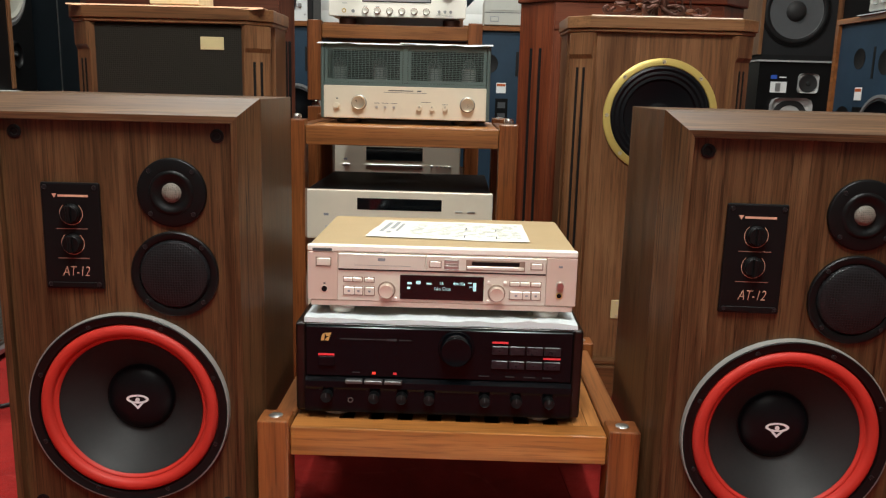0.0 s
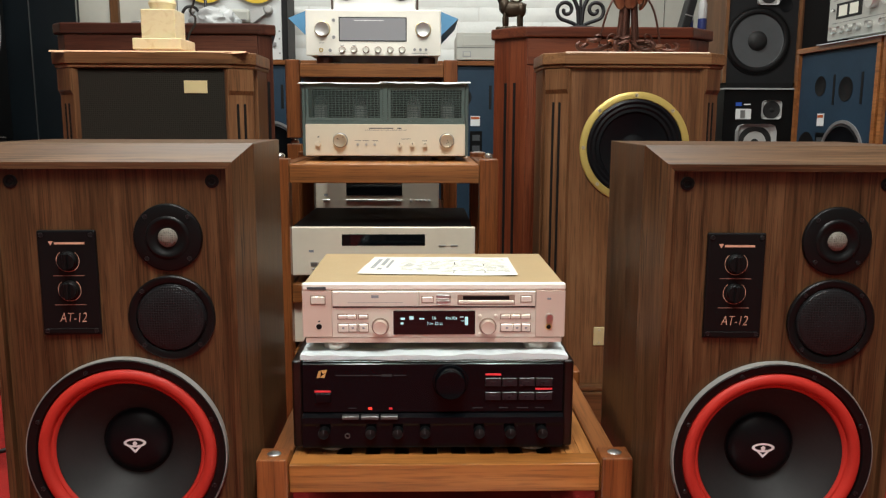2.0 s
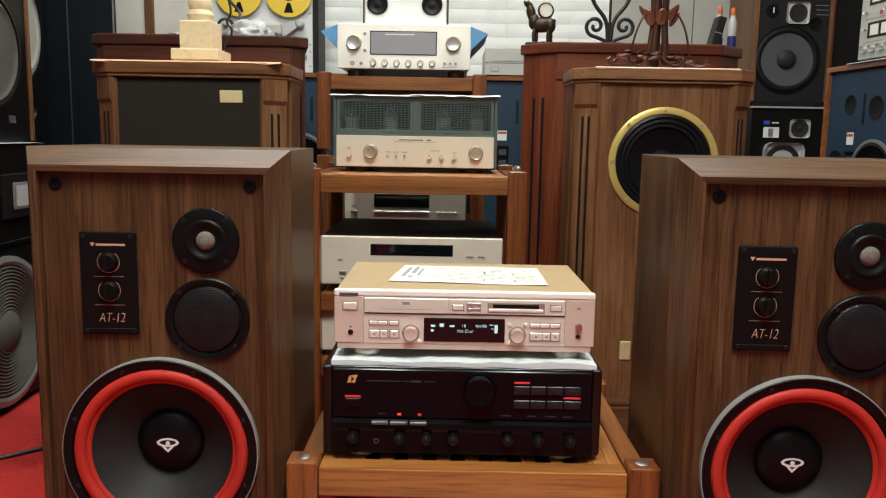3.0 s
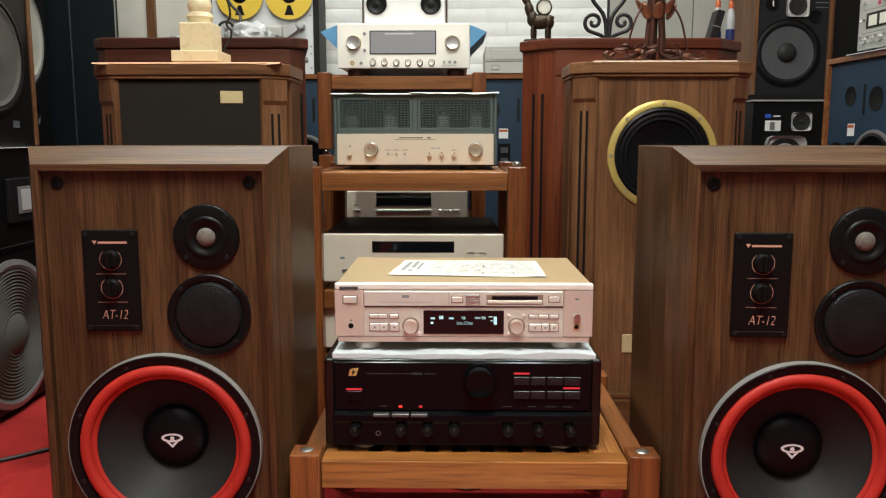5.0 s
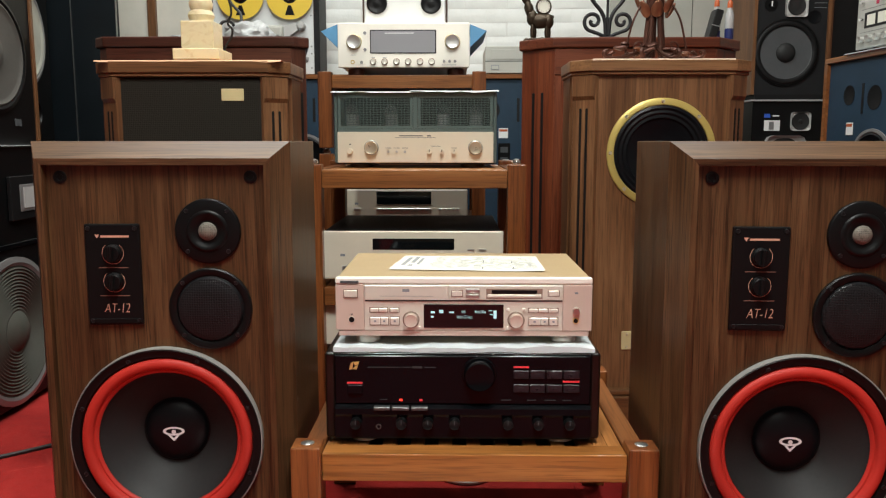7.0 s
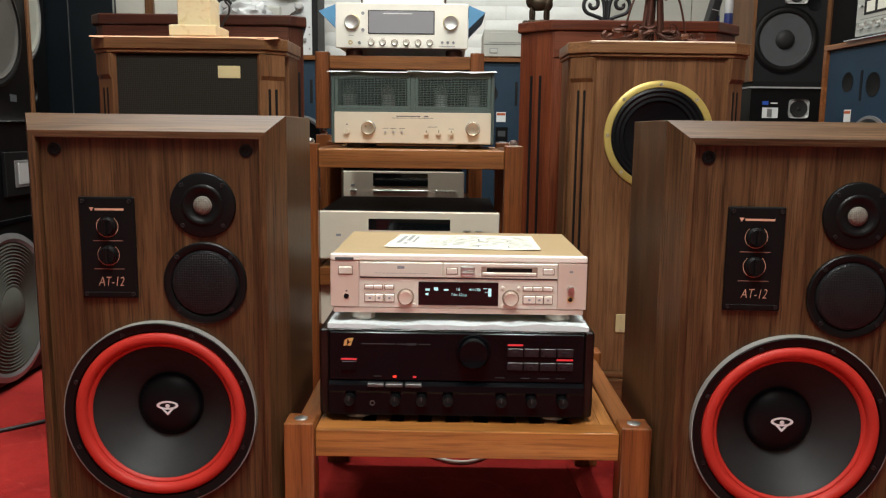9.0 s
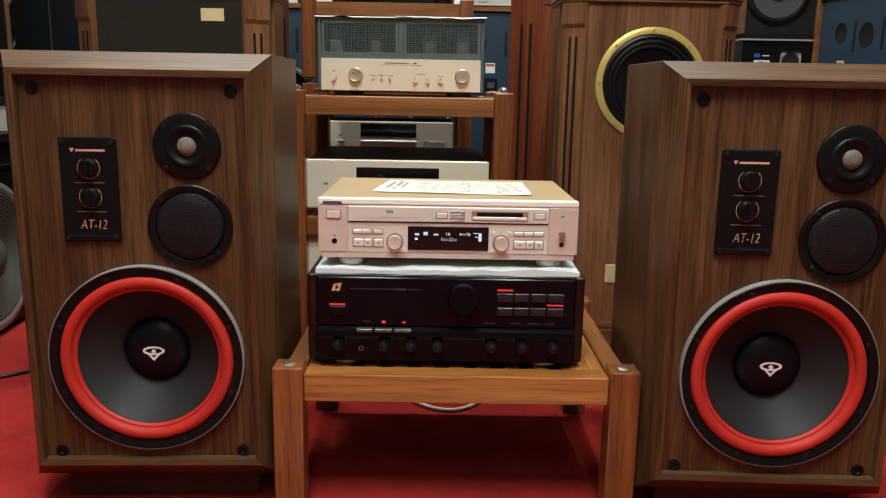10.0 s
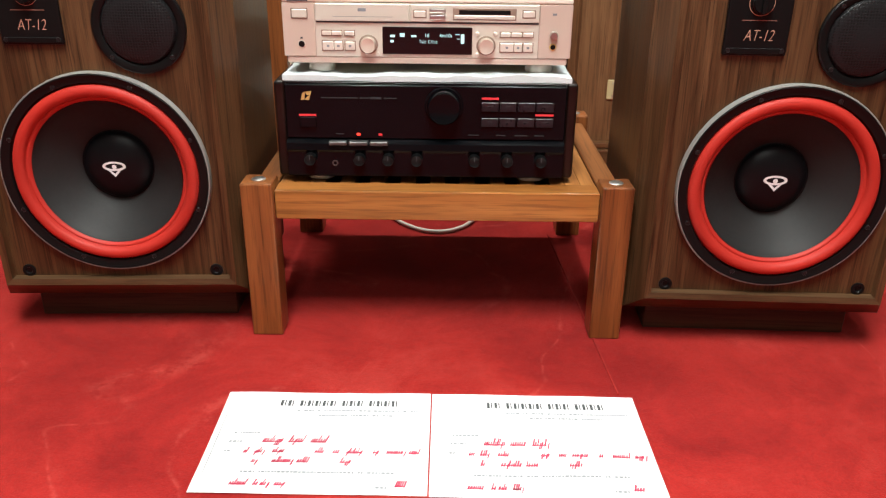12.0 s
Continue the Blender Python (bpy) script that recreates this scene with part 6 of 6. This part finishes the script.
def bronze_animal():
    """A four-legged bronze with a small clock on its back, plain in shape."""
    t = thing("bronze_clock_statue", pose(0.255, 2.66, 1.0635) @ Matrix.Scale(0.84, 4), "dark bronze animal statue carrying a small round clock", "statue")
    bm = bmesh.new()

    def blob(x, y, z, a, b, c, rot=0):
        q = bmesh.new()
        bmesh.ops.create_icosphere(q, subdivisions=3, radius=1.0)
        q.transform(pose(x, y, z, 0, rot, 0) @ Matrix.Diagonal((a, b, c, 1)))
        me = bpy.data.meshes.new("tmp")
        q.to_mesh(me)
        q.free()
        bm.from_mesh(me)
        bpy.data.meshes.remove(me)
    blob(0, 0, 0.078, 0.045, 0.026, 0.029)
    blob(-0.032, 0, 0.09, 0.022, 0.022, 0.032)
    blob(0.03, 0, 0.076, 0.022, 0.024, 0.03)
    blob(-0.044, 0, 0.122, 0.018, 0.016, 0.038, -15)
    blob(-0.056, 0, 0.156, 0.018, 0.011, 0.012, 20)
    blob(0.042, 0, 0.08, 0.007, 0.007, 0.022, 20)
    for x in (-0.032, -0.022, 0.024, 0.034):
        blob(x, 0.008 if x in (-0.022, 0.034) else -0.008, 0.036, 0.0085, 0.009, 0.036)
    blob(0, 0, 0.007, 0.058, 0.03, 0.008)
    for i in range(8):
        a = i * 0.8
        blob(0.052 * math.cos(a), 0.024 * math.sin(a), 0.006, 0.014, 0.01, 0.008)
    for v in bm.verts:
        v.co *= 1 + 0.05 * noise.noise(v.co * 90)
    smooth(part("figure", bm, BRONZE, t), 60)
    c = part("clock_case", L([(0.030, -0.012), (0.032, 0.0), (0.030, 0.010), (0.026, 0.012), (0.0245, 0.010)], 0.012, 0.132, 0, 34), BRONZE, t, "round bronze clock case")
    smooth(c)
    part("clock_dial", L([(0.0248, 0.0098), (0, 0.0098)], 0.012, 0.132, 0, 30), PAPER_CREAM, c, "cream clock dial")
    for i in range(12):
        a = radians(30 * i)
        part("hour_mark", B(0.012 + 0.020 * math.sin(a) - 0.0008, 0.012 + 0.020 * math.sin(a) + 0.0008, -0.0104, -0.0099, 0.132 + 0.020 * math.cos(a) - 0.0016, 0.132 + 0.020 * math.cos(a) + 0.0016), INK, c)


bronze_animal()


def iron_scroll():
    t = thing("iron_scroll_stand", pose(0.478, 2.68, 1.0635) @ Matrix.Scale(1.12, 4), "black wrought-iron scroll stand with a round foot", "ornament")
    smooth(part("foot", L([(0.062, 0), (0.062, 0.004), (0.05, 0.01), (0.025, 0.014), (0, 0.015)], 0, 0, seg=34, axis="z"), IRON, t))
    for s in (-1, 1):
        pts = []
        for i in range(15):
            a = radians(-90 + i * 34)
            r = 0.030 * (1 - i / 17)
            pts.append((s * (0.042 + r * math.cos(a)), 0, 0.06 + r * math.sin(a) + 0.0))
        tube("scroll", [(s * 0.004, 0, 0.013), (s * 0.02, 0, 0.022)] + pts, 0.0055, IRON, t, "iron scroll")
        tube("arm", [(s * 0.004, 0, 0.02), (s * 0.012, 0, 0.075), (s * 0.05, 0, 0.13), (s * 0.06, 0, 0.19), (s * 0.03, 0, 0.24)], 0.0058, IRON, t)
    tube("stem", [(0, 0, 0.012), (0, 0, 0.15), (0, 0, 0.27)], 0.004, IRON, t)


iron_scroll()


def crumpled(name, x, y, z, sx, sy, sz, material, label, cat, seed):
    bm = bmesh.new()
    bmesh.ops.create_icosphere(bm, subdivisions=4, radius=1.0)
    for v in bm.verts:
        n = 1 + 0.28 * noise.noise(v.co * 1.7 + Vector((seed, 0, 0))) + 0.16 * noise.noise(v.co * 4 + Vector((seed, 0, 0))) + 0.10 * abs(noise.noise(v.co * 9 + Vector((seed, 3, 0))))
        v.co = Vector((v.co.x * sx * n, v.co.y * sy * n, max(v.co.z, -0.55) * sz * n))
    lo = min(v.co.z for v in bm.verts)
    for v in bm.verts:
        v.co += Vector((x, y, z - lo))
    ob = link_mesh(name, bm, material)
    smooth(ob, 40)
    tagged(ob, label, cat)


crumpled("plastic_bag", -0.91, 2.72, 1.0635, 0.085, 0.06, 0.018, BAG, "crumpled clear-white plastic bag on the dark cabinet", "bag", 1)
crumpled("plastic_bag", -0.715, 2.72, 1.0635, 0.072, 0.05, 0.046, BAG, "crumpled white plastic bag on the dark cabinet", "bag", 5)
tagged(tube("cable", [(-0.618, 2.10, 1.12), (-0.611, 2.11, 1.07), (-0.622, 2.115, 1.045), (-0.612, 2.12, 1.03), (-0.635, 2.125, 0.98), (-0.64, 2.13, 0.9295)], 0.003, CABLE_B), "black cable hanging down behind the onyx column", "cable")
tagged(tube("cable", [(-0.80, 2.7, 1.055), (-0.812, 2.68, 1.10), (-0.785, 2.68, 1.135), (-0.762, 2.7, 1.11), (-0.782, 2.7, 1.085), (-0.745, 2.72, 1.14), (-0.80, 2.78, 1.22), (-0.83, 2.80, 1.30)], 0.005, CABLE_B), "coiled black cable on the dark cabinet", "cable")

# tools and bags on the red cabinet
for bx, by, hh in ((0.868, 2.648, 0.118), (0.842, 2.70, 0.130)):
    t = thing("spray_bottle", pose(bx, by, 1.0635), "white bottle with blue foot and orange cap on the cabinet", "bottle", "bottles on the cabinet")
    smooth(part("bottle", L([(0.012, 0), (0.0135, 0.003), (0.0135, hh - 0.035), (0.008, hh - 0.018), (0.006, hh), (0, hh)], 0, 0, seg=20, axis="z"), BAG, t))
    smooth(part("wrapper", L([(0.0137, 0.004), (0.0139, 0.008), (0.0139, 0.034), (0.0137, 0.038)], 0, 0, seg=20, axis="z"), BLUE_DARK, t, "dark blue wrapper"))
    smooth(part("cap", L([(0.0085, 0), (0.0085, 0.016), (0.005, 0.024), (0, 0.025)], 0, hh - 0.014, seg=16, axis="z"), ORANGE_CAP, t, "orange cap"))
t = thing("tool_case", pose(0.818, 2.69, 1.0635, 0, 14, 0), "flat black case leaning on the cabinet top", "case")
part("shell", B(-0.014, 0.012, -0.03, 0.03, 0.003, 0.105, bev=0.003, seg=2), BLACK_SATIN, t)
part("zip_line", B(-0.0145, 0.0125, -0.0312, -0.0302, 0.05, 0.053), RIM_GREY, t)


# ---- the black speakers along the left ----
def side_speaker(m, w, h, d, drivers, label, edge=None, extra=()):
    t = thing("black_speaker", m, label, "speaker", "black speakers along the side")
    part("cabinet", B(-w / 2, w / 2, 0, d, 0.0, h, bev=0.003), BLACK, t)
    if edge:
        part("edge_strip", B(w / 2 - 0.012, w / 2 + 0.004, -0.006, d * 0.6, 0.004, h - 0.004, bev=0.002), edge, t, "wooden edge strip")
    for x, z, r, cm in drivers:
        k = part("driver_frame", L([(r * 1.1, 0), (r * 1.1, 0.006), (r * 1.02, 0.010), (r * 0.97, 0.006)], x, z, -0.0005, 48), RIM_GREY if cm in (CONE_RIB, CONE_PALE) else BLACK, t, "round driver frame")
        smooth(k)
        if cm is CONE_RIB:
            prof = [(r * 0.98, 0.006)]
            for i in range(26):
                u = i / 25
                prof.append((r * (0.95 - 0.62 * u), 0.004 + (0.0035 if i % 2 else -0.0005)))
            prof += [(r * 0.30, 0.006), (r * 0.2, 0.02), (0, 0.028)]
        else:
            prof = [(r * 0.98, 0.006), (r * 0.93, 0.010), (r * 0.87, 0.005), (r * 0.84, 0.004), (r * 0.4, 0.0015), (r * 0.34, 0.003), (r * 0.2, 0.014), (0, 0.018)]
        smooth(part("cone", L(prof, x, z, -0.0008, 56), cm, k, "pale cone"), 30)
    for a in extra:
        part(a[0], B(*a[1], bev=0.002), a[2], t, a[3])
    return t


side_speaker(pose(-1.222, 2.02, 0.02, 0, 0, 90), 0.62, 0.705, 0.5, [(0.055, 0.205, 0.185, CONE_RIB)], "black speaker with a ribbed olive woofer and a small horn", None,
             [("horn_frame", (0.06, 0.22, -0.012, -0.0005, 0.505, 0.625), BLACK_SATIN, "black horn frame"), ("horn_rim", (0.10, 0.19, -0.015, -0.0122, 0.528, 0.602), RIM_GREY, "grey horn rim"), ("horn_mouth", (0.115, 0.178, -0.017, -0.0152, 0.537, 0.594), RIM_PALE, "pale grey horn mouth"), ("trim_line", (-0.28, 0.30, -0.004, -0.0005, 0.43, 0.445), GLOSS_BLACK, "")])
side_speaker(pose(-1.252, 2.08, 0.7265, 0, 0, 90), 0.48, 0.78, 0.4, [(0.03, 0.245, 0.145, CONE_SIDE), (0.03, 0.58, 0.12, CONE_SIDE)], "black speaker with pale cones and a wooden edge", BROWN_Z,
             [("badge", (0.12, 0.15, -0.002, -0.0005, 0.055, 0.075), INK, "")])
side_speaker(pose(-1.585, 2.90, 0.70, 0, 0, 96), 0.46, 0.85, 0.4, [(0.0, 0.42, 0.165, CONE_PALE), (0.05, 0.14, 0.045, BLACK)], "black speaker with a pale cone standing further back", None, ())
for px, py, pw in ((-1.70, 3.27, 0.12), (-1.4905, 3.27, 0.0945)):
    t = thing("tall_panel", pose(px, py, 0), "tall blue-black door panel with a thin metal edge", "panel", "tall dark panels")
    part("body", B(-pw, pw - 0.004, 0, 0.035, 0, 1.9, bev=0.003), NAVY_BLACK, t)
    part("edge_strip", B(pw - 0.0035, pw, -0.003, 0.004, 0, 1.9), ALU, t, "thin metal edge")
part_base = thing("speaker_stand", pose(-1.585, 2.90, 0, 0, 0, 96), "plain black stand carrying a black speaker", "stand")
part("base", B(-0.23, 0.23, 0.02, 0.4, 0, 0.6995, bev=0.003), BLACK_SATIN, part_base)
doc = leaflet("paper_sheet", [(-1.36, 1.84), (-1.215, 1.84), (-1.215, 2.30), (-1.36, 2.30)], 0.7255, PAPER, "white paper lying on the black speaker's top", [])

leaflet("paper_sheet", [(-1.37, 1.80), (-1.205, 1.79), (-1.205, 2.06), (-1.37, 2.10)], 0.7285, PAPER, "white paper lying folded on the black speaker's top", [], 0.004)

# ---- back wall pieces ----
t = thing("door_frame", pose(-1.51, 3.975, 0), "brown wooden post of a cream panel by the wall", "door frame", kind="structure")
part("post", B(-0.02, 0.02, -0.02, 0.024, 0, 2.2, bev=0.002), BROWN_Z, t)
part("panel", B(-0.8, -0.021, 0.0, 0.02, 0, 2.2), CREAM, t, "cream flat panel")
part("panel", B(0.021, 0.55, 0.002, 0.02, 0, 2.2), CREAM, t, "cream flat panel")

t = thing("wall_panel", pose(0, 3.965, 0), "grey-cream flat boards with a dark joint against the wall", "panel", kind="structure")
part("board", B(0.73, 1.125, 0, 0.022, 0, 2.2, bev=0.001), PANEL_WALL, t)
part("board", B(1.129, 1.55, 0, 0.022, 0, 2.2, bev=0.001), PANEL_WALL, t)
part("joint", B(1.1255, 1.1285, 0.006, 0.022, 0, 2.2), BLACK_SATIN, t, "dark joint strip")

def rough_brick(seed):
    """A painted brick with an uneven, pillowed face."""
    bm = bmesh.new()
    nx, nz = 6, 3
    g = []
    for k in range(nz + 1):
        row = []
        for i in range(nx + 1):
            u, v = i / nx, k / nz
            rim = i in (0, nx) or k in (0, nz)
            n = noise.noise(Vector((u * 3.1, v * 2.3, seed * 7.7)))
            depth = -0.0004 if rim else -0.0052 - 0.0030 * n
            x = (u - 0.5) * 0.2046 + (0.0022 * noise.noise(Vector((v * 4, seed, 1))) if i in (0, nx) else 0)
            z = (v - 0.5) * 0.0648 + (0.0014 * noise.noise(Vector((u * 5, seed, 2))) if rim else 0)
            row.append(bm.verts.new((x, depth, z)))
        g.append(row)
    for k in range(nz):
        for i in range(nx):
            bm.faces.new([g[k][i], g[k][i + 1], g[k + 1][i + 1], g[k + 1][i]])
    me = bpy.data.meshes.new("brick")
    bm.normal_update()
    bm.to_mesh(me)
    bm.free()
    me.materials.append(BRICK_WHITE)
    me.shade_smooth()
    return me


bricks = [rough_brick(k) for k in range(6)]
wall = bpy.data.objects["wall_back"]
rb2 = random.Random(9)
for row in range(9):
    for i in range(15):
        b = new("brick", rb2.choice(bricks))
        b.parent = wall
        b.location = (-0.90 + 0.206 * i + (0.103 if row % 2 else 0) + rb2.uniform(-0.004, 0.004), 3.9992 - rb2.random() * 0.0012, 1.02 + row * 0.066)
        b.rotation_euler = (0, radians(rb2.uniform(-0.6, 0.6)), 0)
